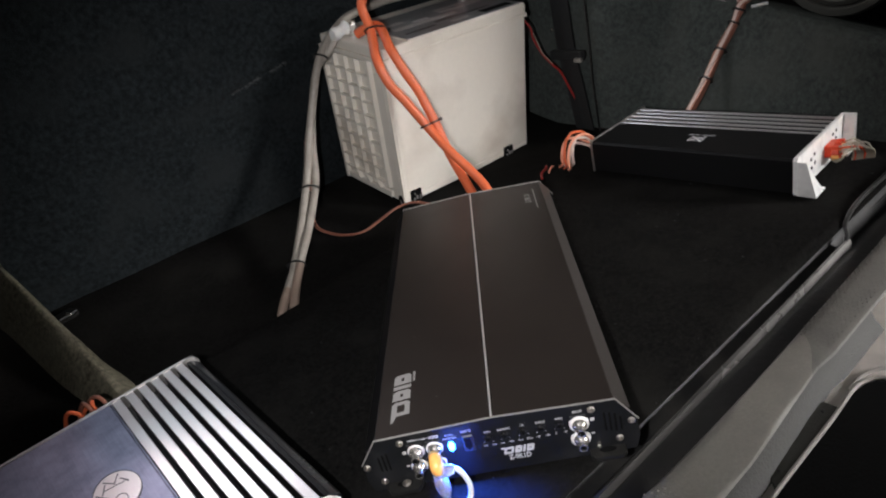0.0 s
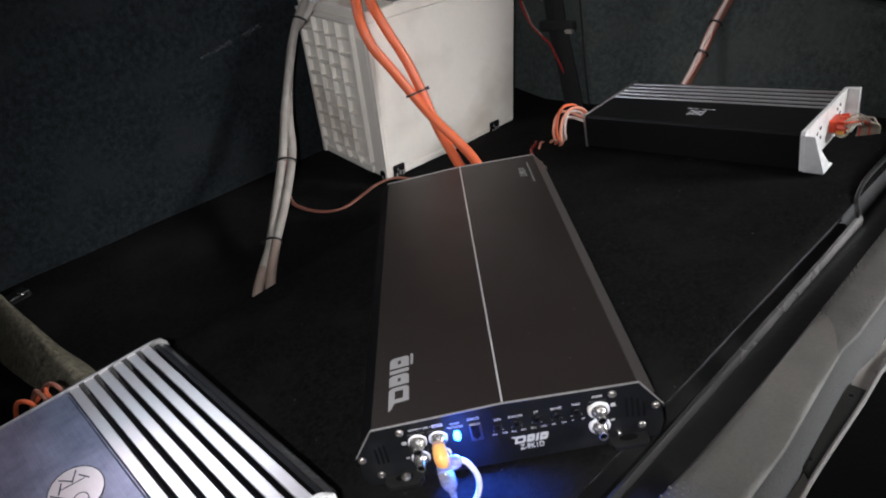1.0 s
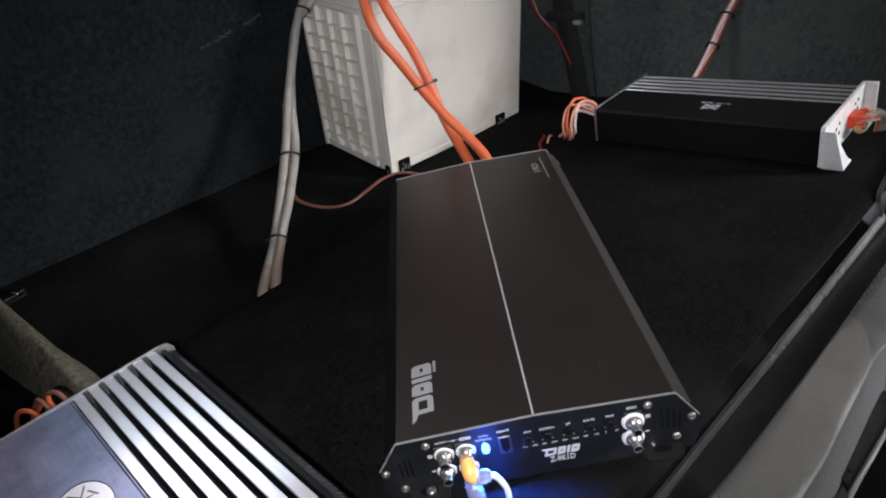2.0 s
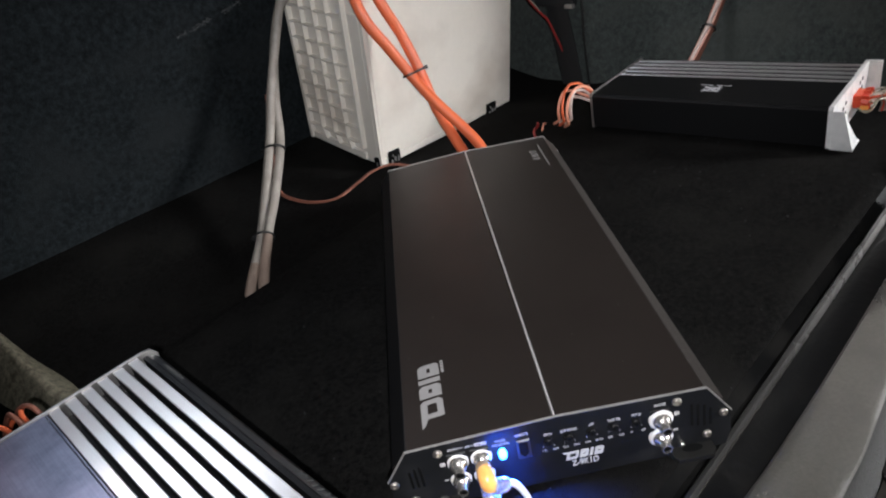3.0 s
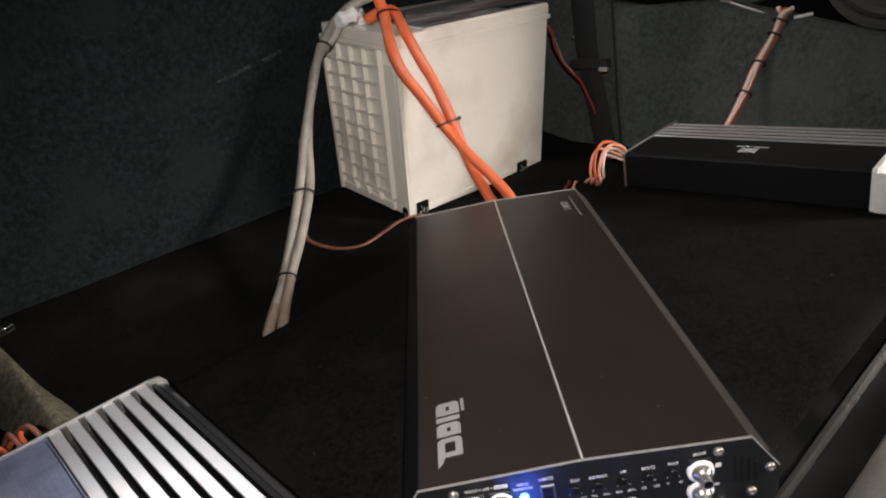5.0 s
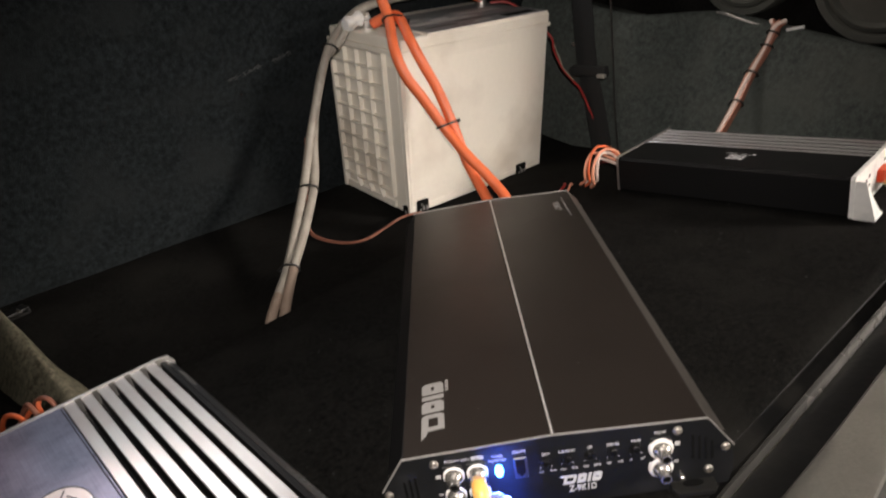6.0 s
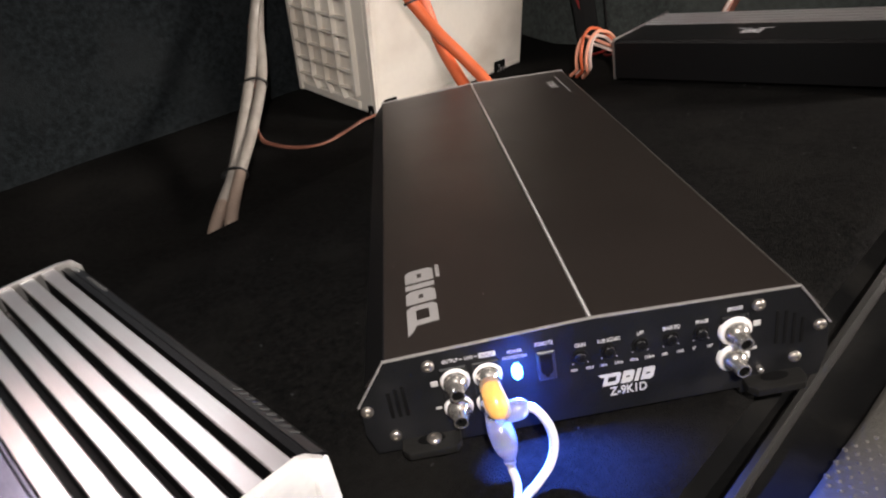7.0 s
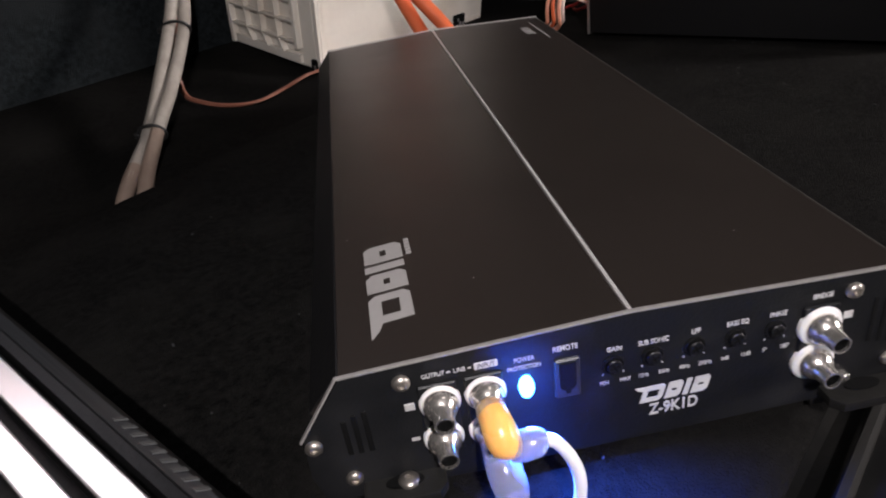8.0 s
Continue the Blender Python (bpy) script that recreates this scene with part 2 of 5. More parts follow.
def merge(bm, other, m=None):
    if m is not None:
        bmesh.ops.transform(other, matrix=m, verts=other.verts)
    tmp = bpy.data.meshes.new("tmp")
    other.to_mesh(tmp)
    other.free()
    bm.from_mesh(tmp)
    bpy.data.meshes.remove(tmp)
    return bm


def prism(profile, lo, hi, axis="y", bevel=0.0, bm=None):
    """A profile of (a, b) drawn out from lo to hi: along y it is (x, z), along x it is (y, z), along z it is (x, y)."""
    b = bmesh.new()
    put = {"y": lambda a, c, d: (a, d, c), "x": lambda a, c, d: (d, a, c), "z": lambda a, c, d: (a, c, d)}[axis]
    rings = [[b.verts.new(put(a, c, d)) for a, c in profile] for d in (lo, hi)]
    k = len(profile)
    b.faces.new(rings[0])
    b.faces.new(rings[1][::-1])
    for i in range(k):
        b.faces.new((rings[0][i], rings[1][i], rings[1][(i + 1) % k], rings[0][(i + 1) % k]))
    bmesh.ops.recalc_face_normals(b, faces=b.faces)
    if bevel:
        bmesh.ops.bevel(b, geom=b.edges[:], offset=bevel, segments=2, affect="EDGES", profile=0.7)
    return merge(bm, b) if bm is not None else b


def lathe(profile, n=24, m=None, bm=None):
    """(radius, height) pairs turned about z."""
    b = bmesh.new()
    rings = []
    for r, h in profile:
        rings.append([b.verts.new((r * math.cos(2 * math.pi * i / n), r * math.sin(2 * math.pi * i / n), h)) for i in range(n)] if r > 1e-6 else [b.verts.new((0, 0, h))])
    for a, c in zip(rings, rings[1:]):
        for i in range(n):
            j = (i + 1) % n
            if len(a) == 1 and len(c) == 1:
                continue
            if len(a) == 1:
                b.faces.new((a[0], c[i], c[j]))
            elif len(c) == 1:
                b.faces.new((a[i], a[j], c[0]))
            else:
                b.faces.new((a[i], a[j], c[j], c[i]))
    for ring in (rings[0], rings[-1]):
        if len(ring) > 2:
            b.faces.new(ring)
    if m is not None:
        bmesh.ops.transform(b, matrix=m, verts=b.verts)
    return merge(bm, b) if bm is not None else b


def smooth_line(points, per=8):
    pts = [Vector(p) for p in points]
    pts = [pts[0] * 2 - pts[1]] + pts + [pts[-1] * 2 - pts[-2]]
    out = []
    for i in range(1, len(pts) - 2):
        p0, p1, p2, p3 = pts[i - 1:i + 3]
        for k in range(per):
            t = k / per
            out.append(0.5 * ((2 * p1) + (p2 - p0) * t + (2 * p0 - 5 * p1 + 4 * p2 - p3) * t * t + (3 * p1 - p0 - 3 * p2 + p3) * t ** 3))
    out.append(pts[-2])
    return out


def tube(points, r, n=12, per=8, bm=None, wobble=0.0):
    line = smooth_line(points, per)
    b = bmesh.new()
    side = Vector((0.3, 0.2, 1)).normalized()
    rings = []
    for i, p in enumerate(line):
        d = (line[min(i + 1, len(line) - 1)] - line[max(i - 1, 0)]).normalized()
        side = (side - d * side.dot(d)).normalized()
        up = d.cross(side)
        rr = r * (1 + wobble * noise.noise(p * 40))
        rings.append([b.verts.new(p + side * (rr * math.cos(2 * math.pi * k / n)) + up * (rr * math.sin(2 * math.pi * k / n))) for k in range(n)])
    for a, c in zip(rings, rings[1:]):
        for k in range(n):
            b.faces.new((a[k], a[(k + 1) % n], c[(k + 1) % n], c[k]))
    b.faces.new(rings[0])
    b.faces.new(rings[-1][::-1])
    return merge(bm, b) if bm is not None else b


def taper(points, radii, n=18, per=6):
    """A round bar along points whose radius changes from point to point."""
    line = smooth_line(points, per)
    rs = [v.x for v in smooth_line([(r, 0, 0) for r in radii], per)]
    b = bmesh.new()
    side = Vector((0.3, 0.2, 1)).normalized()
    rings = []
    for i, p in enumerate(line):
        d = (line[min(i + 1, len(line) - 1)] - line[max(i - 1, 0)]).normalized()
        side = (side - d * side.dot(d)).normalized()
        up = d.cross(side)
        rings.append([b.verts.new(p + side * (rs[i] * math.cos(2 * math.pi * k / n)) + up * (rs[i] * math.sin(2 * math.pi * k / n))) for k in range(n)])
    for a, c in zip(rings, rings[1:]):
        for k in range(n):
            b.faces.new((a[k], a[(k + 1) % n], c[(k + 1) % n], c[k]))
    b.faces.new(rings[0])
    b.faces.new(rings[-1][::-1])
    return b


def sheet(fn, us, vs):
    """A grid surface from fn(u, v)."""
    b = bmesh.new()
    g = [[b.verts.new(fn(u, v)) for v in vs] for u in us]
    for i in range(len(us) - 1):
        for j in range(len(vs) - 1):
            b.faces.new((g[i][j], g[i + 1][j], g[i + 1][j + 1], g[i][j + 1]))
    return b


def steps(a, b, n):
    return [a + (b - a) * i / n for i in range(n + 1)]


def torus(R, r, m, n=24, k=8, squash=1.0):
    b = bmesh.new()
    rings = [[b.verts.new(((R + r * math.cos(2 * math.pi * j / k)) * math.cos(2 * math.pi * i / n), (R + r * math.cos(2 * math.pi * j / k)) * squash * math.sin(2 * math.pi * i / n), r * math.sin(2 * math.pi * j / k))) for j in range(k)] for i in range(n)]
    for i in range(n):
        for j in range(k):
            b.faces.new((rings[i][j], rings[(i + 1) % n][j], rings[(i + 1) % n][(j + 1) % k], rings[i][(j + 1) % k]))
    bmesh.ops.transform(b, matrix=m, verts=b.verts)
    return b


def words(body, size, m, mat, parent, name="printed_label", align="CENTER", bold=0.0, label=""):
    """Raised print of words in the built-in font."""
    cu = bpy.data.curves.new(name, "FONT")
    cu.body, cu.size, cu.align_x, cu.align_y, cu.extrude, cu.offset = body, size, align, "CENTER", 0.00012, bold
    tmp = bpy.data.objects.new(name, cu)
    me = bpy.data.meshes.new_from_object(tmp)
    bpy.data.objects.remove(tmp)
    me.materials.append(mat)
    me.name = name
    ob = new(name, me)
    ob.parent = parent
    ob.matrix_local = m @ Matrix.Diagonal((0.76, 1, 1, 1))
    return tagged(ob, label)


def cable_tie(parent, at, along, R, squash=1.0, name="cable_tie", across=None):
    q = Vector(along).normalized().to_track_quat("Z", "Y").to_matrix().to_4x4()
    if across:
        z = Vector(along).normalized()
        x = (Vector(across) - z * z.dot(Vector(across))).normalized()
        q = Matrix((x, z.cross(x), z)).transposed().to_4x4()
    b = torus(R, 0.0018, Matrix.Translation(at) @ q, 20, 6, squash)
    head = box(-0.0034, 0.0036, -0.0028, 0.0028, -0.0026, 0.0026, 0.0007, 1)
    merge(b, head, Matrix.Translation(at) @ q @ Matrix.Translation((R + 0.001, 0, 0)))
    return part(name, b, TIE, parent, "black nylon cable tie", True)


# ---- the car's load space ----
def board_edge(x):
    """Where the front board of the load floor ends; the carpet dips behind it."""
    return 0.486 + 0.10 * max(-0.3, min(0.4, x))


def ease(a):
    a = min(1.0, max(0.0, a))
    return a * a * (3 - 2 * a)


def floor_z(x, y):
    dip = 0.007 * ease((x + 0.22) / 0.10) * ease((0.40 - x) / 0.10)
    e = board_edge(x)
    drop = ease((y - e) / 0.012) * max(0.0, 1 - max(0.0, y - e - 0.012) / (0.595 - e))
    return 0.032 * ease((y - 0.60) / 0.22) - dip * drop


def bow(x):
    """How far the rear edge of the floor runs out towards the middle of the car."""
    return -0.050 * (0.55 - x)


def carpet(u, v):
    rear, e = -0.029 + bow(u), board_edge(u)
    if v <= 1:
        y = rear + (e - rear) * v
    elif v <= 2:
        y = e + 0.014 * (v - 1)
    else:
        y = e + 0.014 + (0.86 - e - 0.014) * (v - 2)
    n = noise.noise(Vector((u * 7, y * 7, 0))) * 0.002 + noise.noise(Vector((u * 60, y * 60, 3))) * 0.0006
    edge = min(1.0, max(0.0, (rear + 0.014 - y) / 0.014))
    return (u, y, floor_z(u, y) + n * (1 - edge) - 0.0025 - 0.005 * edge ** 2)


b = sheet(carpet, steps(-0.47, 1.0, 130), [k ** 1.3 for k in steps(0, 1, 60)] + [1.2, 1.4, 1.6, 1.8] + steps(2, 3, 40))
lone("floor", b, CARPET, "black carpeted load floor of a car", "floor", "structure", True)
lone("floor_base", box(-0.47, 1.0, -0.020, 1.9, -0.09, -0.026), RUBBER, "dark underlay beneath the carpeted floor", "floor", "structure")


def seat_y(z):
    return 0.822 - 0.19 * (z - 0.03)


def seat_face(u, v):
    w = noise.noise(Vector((u * 5, v * 5, 7))) * 0.004 + noise.noise(Vector((u * 50, v * 50, 1))) * 0.0006
    return (u, seat_y(v) + w, v)


b = sheet(seat_face, steps(-0.30, 0.80, 70), steps(0.0, 0.50, 44))
top = [e for e in b.edges if e.is_boundary and all(v.co.z > 0.49 for v in e.verts)]
r = bmesh.ops.extrude_edge_only(b, edges=top)
bmesh.ops.translate(b, vec=(0, 0.10, 0.02), verts=[v for v in r["geom"] if isinstance(v, bmesh.types.BMVert)])
r = bmesh.ops.extrude_edge_only(b, edges=[e for e in r["geom"] if isinstance(e, bmesh.types.BMEdge) and all(v.co.y > 0.72 for v in e.verts)])
bmesh.ops.translate(b, vec=(0, 0.10, -0.53), verts=[v for v in r["geom"] if isinstance(v, bmesh.types.BMVert)])
seat = lone("rear_seat_back", b, SEAT, "dark blue-grey carpeted back of the rear seat, upright", "car seat", "", True)
# rubbed marks in the carpet of the seat back
for x0, z0, x1, z1, n in ((0.128, 0.265, 0.186, 0.277, 70), (0.206, 0.279, 0.240, 0.287, 60)):
    b = bmesh.new()
    for i in range(n):
        t = random.random()
        x, z = x0 + (x1 - x0) * t, z0 + (z1 - z0) * t + random.gauss(0, 0.0019)
        w = 0.0005 + 0.0018 * random.random()
        box(x - w, x + w, seat_face(x, z)[1] - 0.0004, seat_face(x, z)[1] + 0.004, z - 0.0003, z + 0.0003, 0, 1, b)
    part("rubbed_mark", b, LINT, seat, "pale lint rubbed into the carpet")


def ledge_z(y):
    return 0.118 + 0.235 * max(-0.1, y)


def side_x(y, z):
    k = min(1.0, max(0.0, (y - 0.415) / 0.11))
    k = k * k * (3 - 2 * k)
    return (0.828 + 0.42 * z) * (1 - k) + (0.745 + 0.10 * z) * k


def side_face(u, v):
    z = v * (ledge_z(u) + 0.004)
    round_top = 0.02 * max(0, v - 0.9) * 10 * max(0, v - 0.9) * 10
    w = noise.noise(Vector((u * 6, z * 9, 2))) * 0.004
    return (side_x(u, z) + w + round_top, u, z)


b = sheet(side_face, steps(-0.06, 1.0, 70), steps(0.0, 1.0, 24))
lone("side_trim_panel", b, SIDE, "dark moulded side trim of the load space with a curved ledge", "trim", "structure", True)
b = sheet(lambda u, v: (side_x(u, ledge_z(u)) + 0.016 + v, u, ledge_z(u) + 0.004 - 0.25 * v), steps(-0.06, 1.0, 40), steps(0, 0.16, 4))
lone("side_ledge", b, SIDE, "ledge on top of the side trim", "trim", "structure", True)
edge = [(side_x(u, ledge_z(u)) + 0.010, u, ledge_z(u) + 0.0035 - 0.10 * (0.43 - u)) for u in steps(0.335, 0.43, 8)]
lone("ledge_edge", tube(edge, 0.0024, 8), SHEEN, "pale edge of the side ledge", "trim", "structure", True)
lone("wall_side_upper", box(1.005, 1.03, -0.10, 2.0, 0.05, 1.02), CARPET, "dark upper side wall of the car", "wall", "structure")


def left_face(u, v):
    """A low rounded ridge that rises towards the seat and drops away on its outer side."""
    k = max(0.0, (u - 0.43) / 0.37)
    rise = ease(v / 0.42) * (1 - ease((v - 0.42) / 0.58))
    z = 0.135 * k ** 1.05 * rise
    x = -0.224 - 0.157 * (u - 0.54) - (0.060 + 0.030 * k) * v
    return (x + noise.noise(Vector((u * 9, v * 3, 5))) * 0.004, u, z - 0.005 + noise.noise(Vector((u * 12, v * 5, 2))) * 0.004 * rise)


b = sheet(left_face, steps(0.43, 0.98, 50), steps(0, 1, 30))
lone("side_trim_hump", b, HUMP, "grey-green carpeted hump of the wheel arch beside the floor", "trim", "structure", True)
lone("wall_side_near", box(-0.49, -0.455, -0.10, 2.0, -0.05, 1.02), SIDE, "dark side wall of the car", "wall", "structure")
lone("wall_front", box(-0.49, 1.03, 2.0, 2.03, -0.09, 1.02), SIDE, "dark front of the cabin", "wall", "structure")
lone("ceiling", box(-0.49, 1.03, -0.15, 2.03, 1.02, 1.05), LINER, "grey cloth headliner of the car", "ceiling", "structure")
lone("cabin_floor", box(-0.47, 1.0, 1.02, 2.0, -0.09, -0.02), CARPET, "carpeted cabin floor", "floor", "structure")

# the garage round the open hatch
lone("ground", box(-4, 5, -4.5, 4, -0.66, -0.60), CONCRETE, "grey concrete garage floor", "floor", "structure")
lone("wall_garage_rear", box(-4, 5, -4.6, -4.5, -0.6, 2.3), PAINT, "plain garage wall", "wall", "structure")
lone("wall_garage_left", box(-4.1, -4, -4.6, 4, -0.6, 2.3), PAINT, "plain garage wall", "wall", "structure")
lone("wall_garage_right", box(5, 5.1, -4.6, 4, -0.6, 2.3), PAINT, "plain garage wall", "wall", "structure")
lone("wall_garage_front", box(-4, 5, 4, 4.1, -0.6, 2.3), PAINT, "plain garage wall", "wall", "structure")
lone("ceiling_garage", box(-4, 5, -4.6, 4.1, 2.3, 2.4), PAINT, "plain garage ceiling", "ceiling", "structure")

# the sill under the hatch


def run(profile, x0=-0.47, x1=1.0, n=40, jitter=0.0, skew=0.0):
    """A profile of (y, z) swept along the sill."""
    return sheet(lambda u, v: (u, profile[v][0] - skew * (0.55 - u) + jitter * noise.noise(Vector((u * 6, v, 0))), profile[v][1] + jitter * noise.noise(Vector((u * 6, v, 9)))), steps(x0, x1, n), list(range(len(profile))))


lone("sill_channel", run([(-0.020, -0.010), (-0.024, -0.026), (-0.034, -0.034), (-0.046, -0.026), (-0.060, -0.020), (-0.100, -0.021), (-0.110, -0.09)], skew=0.04), RUBBER, "black rubber channel along the sill", "trim", "structure", True)
lip = run([(-0.0365, -0.028), (-0.0372, -0.019), (-0.0390, -0.0155), (-0.0425, -0.0155), (-0.0445, -0.020), (-0.0450, -0.030)], -0.47, 0.555, 60, 0.0010, 0.058)
lone("sill_seal", lip, SHEEN, "dark rubber seal lip along the sill, shiny on top, highlight painted at its far end", "trim", "structure", True)
lip = tube([(0.548, -0.0405, -0.018), (0.558, -0.037, -0.013), (0.568, -0.030, -0.006), (0.590, -0.024, -0.002), (0.64, -0.018, 0.001), (0.8, -0.012, 0.002), (1.0, -0.010, 0.002)], 0.0029, 8)
lone("sill_seal_end", lip, RUBBER, "shiny end of the seal lip", "trim", "structure", True)
plate_v = [(0.0, -0.0120), (0.03, -0.0040), (0.10, -0.0008), (0.3, -0.0002), (0.5, 0.0), (0.7, -0.0003), (0.90, -0.0010), (0.97, -0.0022), (1.0, -0.0050)]


def plate_in(u):
    return -0.0985 + 0.0255 * (max(0.0, u - 0.1) / 0.45) ** 1.3


def plate_out(u):
    return max(-0.130 - 0.125 * (0.300 - u), -0.150 - 0.05 * (0.114 - u)) if u < 0.300 else -0.130 - 0.002 * min(1.0, (u - 0.300) / 0.03) + 0.06 * max(0.0, u - 0.33)


def plate_end(k):
    """The smooth plate ends in a slanting, rounded seam."""
    return 0.347 - 0.057 * k ** 1.6


def scuff(first, last, rise):
    """A moulded strip between the two edges of the sill, rounded at both; first and last give its ends."""
    def fn(s, v):
        k, z = plate_v[v]
        u = first(k) + (last(k) - first(k)) * s
        return (u, plate_in(u) + (plate_out(u) - plate_in(u)) * k + 0.0005 * noise.noise(Vector((u * 6, v, 0))), -0.0115 + z + rise)
    return sheet(fn, steps(0, 1, 50), list(range(len(plate_v))))


plate = lone("sill_plate", scuff(lambda k: -0.47, plate_end, 0.0), GREY_P, "smooth grey plastic scuff plate on the sill", "trim", "structure", True)
plate2 = lone("sill_plate_end", scuff(lambda k: plate_end(k) - 0.002, lambda k: 1.0, 0.0004), GREY_T, "textured grey plastic end of the scuff plate", "trim", "structure", True)
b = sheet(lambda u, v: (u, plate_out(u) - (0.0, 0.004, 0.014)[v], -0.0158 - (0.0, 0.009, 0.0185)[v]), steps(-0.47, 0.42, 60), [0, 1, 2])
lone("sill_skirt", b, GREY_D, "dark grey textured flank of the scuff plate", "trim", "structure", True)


def dots(x0, nx, ny, dx, rise, k=1.0):
    g = bmesh.new()
    for i in range(nx):
        for j in range(ny):
            x = x0 + i * dx
            y = plate_in(x) - 0.0060 - j * 0.0056 + (i % 2) * 0.0028
            if y > plate_out(x) + 0.006 and noise.noise(Vector((x * 30, y * 30, 0))) > -0.45:
                lathe([(0.0014 * k, -0.0012), (0.0011 * k, 0.0003 * k), (0.0006 * k, 0.0006 * k), (0, 0.0007 * k)], 7, pose(x, y, -0.0115 + rise), g)
    return g


tagged(part("grip_dots", dots(0.340, 60, 8, 0.0052, 0.0001, 0.7), GREY_T, plate2, "raised grip dots"), kind="stuff")
tagged(part("grip_dots", dots(0.040, 9, 6, 0.0056, -0.0001), GREY_P, plate, "raised grip dots"), kind="stuff")
step = lone("step_well", run([(-0.112, -0.034), (-0.152, -0.0345), (-0.20, -0.036), (-0.25, -0.040), (-0.262, -0.06), (-0.265, -0.4)]), BODY, "beige painted step below the sill", "trim", "structure", True)
strip = thing("trim_strip", pose(0, 0, -0.0005), "grey plastic trim strip screwed to the step", "trim strip")
part("strip", prism([(0.170, -0.1530), (0.279, -0.1455), (0.279, -0.1600), (0.156, -0.1675)], -0.036, -0.0315, "z", 0.0006), GREY_D, strip)
for x, y in ((0.176, -0.1600), (0.266, -0.1525)):
    part("screw", lathe([(0.0022, 0), (0.0022, 0.0008), (0.0012, 0.0014), (0, 0.0014)], 10, pose(x, y, -0.0315)), TIE, strip, "dark screw head", True)
seal_line = [(-0.30, -0.187), (0.05, -0.179), (0.155, -0.1695), (0.212, -0.1660), (0.263, -0.1632), (0.312, -0.1590), (0.328, -0.1615), (0.339, -0.1675), (0.344, -0.178), (0.350, -0.21), (0.354, -0.24)]
lone("pale_seal", tube([(x, y, -0.0325) for x, y in seal_line], 0.0021, 8), SEAL_W, "pale rubber piping round a black mat", "seal", "", True)
lone("pale_seal", tube([(0.308, -0.1570, -0.0335), (0.331, -0.1555, -0.0335), (0.348, -0.1605, -0.0335), (0.360, -0.1700, -0.0335), (0.366, -0.19, -0.0335), (0.370, -0.24, -0.0335)], 0.0022, 8), SEAL_W, "thinner second run of pale piping", "seal", "", True)
mat_profile = [(x - (0.002 if x > 0.3 else 0), y - 0.0021) for x, y in seal_line] + [(0.33, -0.26), (-0.30, -0.26)]
lone("step_mat", prism(mat_profile, -0.040, -0.0335, "z"), MAT, "black rubber mat on the step", "mat")
lone("bumper", run([(-0.262, -0.055), (-0.275, -0.08), (-0.28, -0.35)], -0.47, 1.0), RUBBER, "black bumper face below the step", "bumper", "structure", True)

# ---- the big black amplifier ----
CAR = pose(0, 0, 0, 0, 0, -37.5)  # the amplifier lies aslant in the car
amp = thing("amplifier", CAR, "long dark anodised car amplifier with a bright centre line", "amplifier")
LEN, TOP = 0.504, 0.066
CROWN = 0.0038
half = [(-0.0014, 0.0660 + CROWN), (-0.1065, 0.066), (-0.1190, 0.0520), (-0.1175, 0.0500), (-0.0014, 0.0500)]
b = prism(half, -0.0016, LEN + 0.0016, "y", 0.0006)
prism([(-x, z) for x, z in half[::-1]], -0.0016, LEN + 0.0016, "y", 0.0006, b)
box(-0.0030, 0.0030, 0.004, LEN - 0.004, 0.051, 0.0625 + CROWN, 0, 1, b)
part("cover", b, ANOD, amp, "dark brown-grey anodised cover")
# light and shade put into colour: right bevel pale, left one black
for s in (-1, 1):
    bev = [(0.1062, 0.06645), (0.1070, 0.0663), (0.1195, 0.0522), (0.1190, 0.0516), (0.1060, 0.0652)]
    part("bevel", prism([(s * x, z) for x, z in bev], -0.0010, LEN + 0.0010, "y", 0.0001), BEVEL if s > 0 else FLATBL, amp, "paler bevelled long edge, its light painted in" if s > 0 else "black bevelled long edge, its shade painted in")
for s in (-1, 1):
    b = box(0.0, 0.1150, 0.0, LEN, 0.008, 0.0498, 0.0008, 1)
    for k in range(4):
        box(0.1148, 0.1195, 0.0, LEN, 0.012 + 0.009 * k, 0.016 + 0.009 * k, 0.0006, 1, b)
    if s < 0:
        bmesh.ops.transform(b, matrix=Matrix.Diagonal((-1, 1, 1, 1)), verts=b.verts)
    part("finned_side", b, FLATBL, amp, "black finned side of the heat sink")
part("centre_line", box(-0.0008, 0.0008, -0.0015, LEN + 0.0015, 0.0620 + CROWN, 0.0664 + CROWN, 0.0003, 1), CUT, amp, "bright cut aluminium line")
plate = [(-0.1072, 0.0664), (0.0, 0.0664 + CROWN), (0.1072, 0.0664), (0.1248, 0.0410), (0.1258, 0.022), (0.1220, 0.0075), (-0.1220, 0.0075), (-0.1258, 0.022), (-0.1248, 0.0410)]
front = part("front_panel", prism([(x * 0.994, z - 0.0007 if z > 0.06 else z) for x, z in plate], -0.003, -0.0012, "y", 0.0004), PANEL, amp, "black front panel")
part("back_panel", prism([(x * 0.994, z - 0.0007 if z > 0.06 else z) for x, z in plate], LEN + 0.0012, LEN + 0.003, "y", 0.0004), PANEL, amp, "black back panel")


def edge_trim(y0, y1):
    """A bright bevel that follows the top outline of an end plate."""
    out = [(-0.1256, 0.0406), (-0.1076, 0.0669), (0.0, 0.0669 + CROWN), (0.1076, 0.0669), (0.1256, 0.0406)]
    inn = [(-0.1248, 0.0402), (-0.1071, 0.0661), (0.0, 0.0661 + CROWN), (0.1071, 0.0661), (0.1248, 0.0402)]
    return prism(out + inn[::-1], y0, y1, "y", 0.0002)


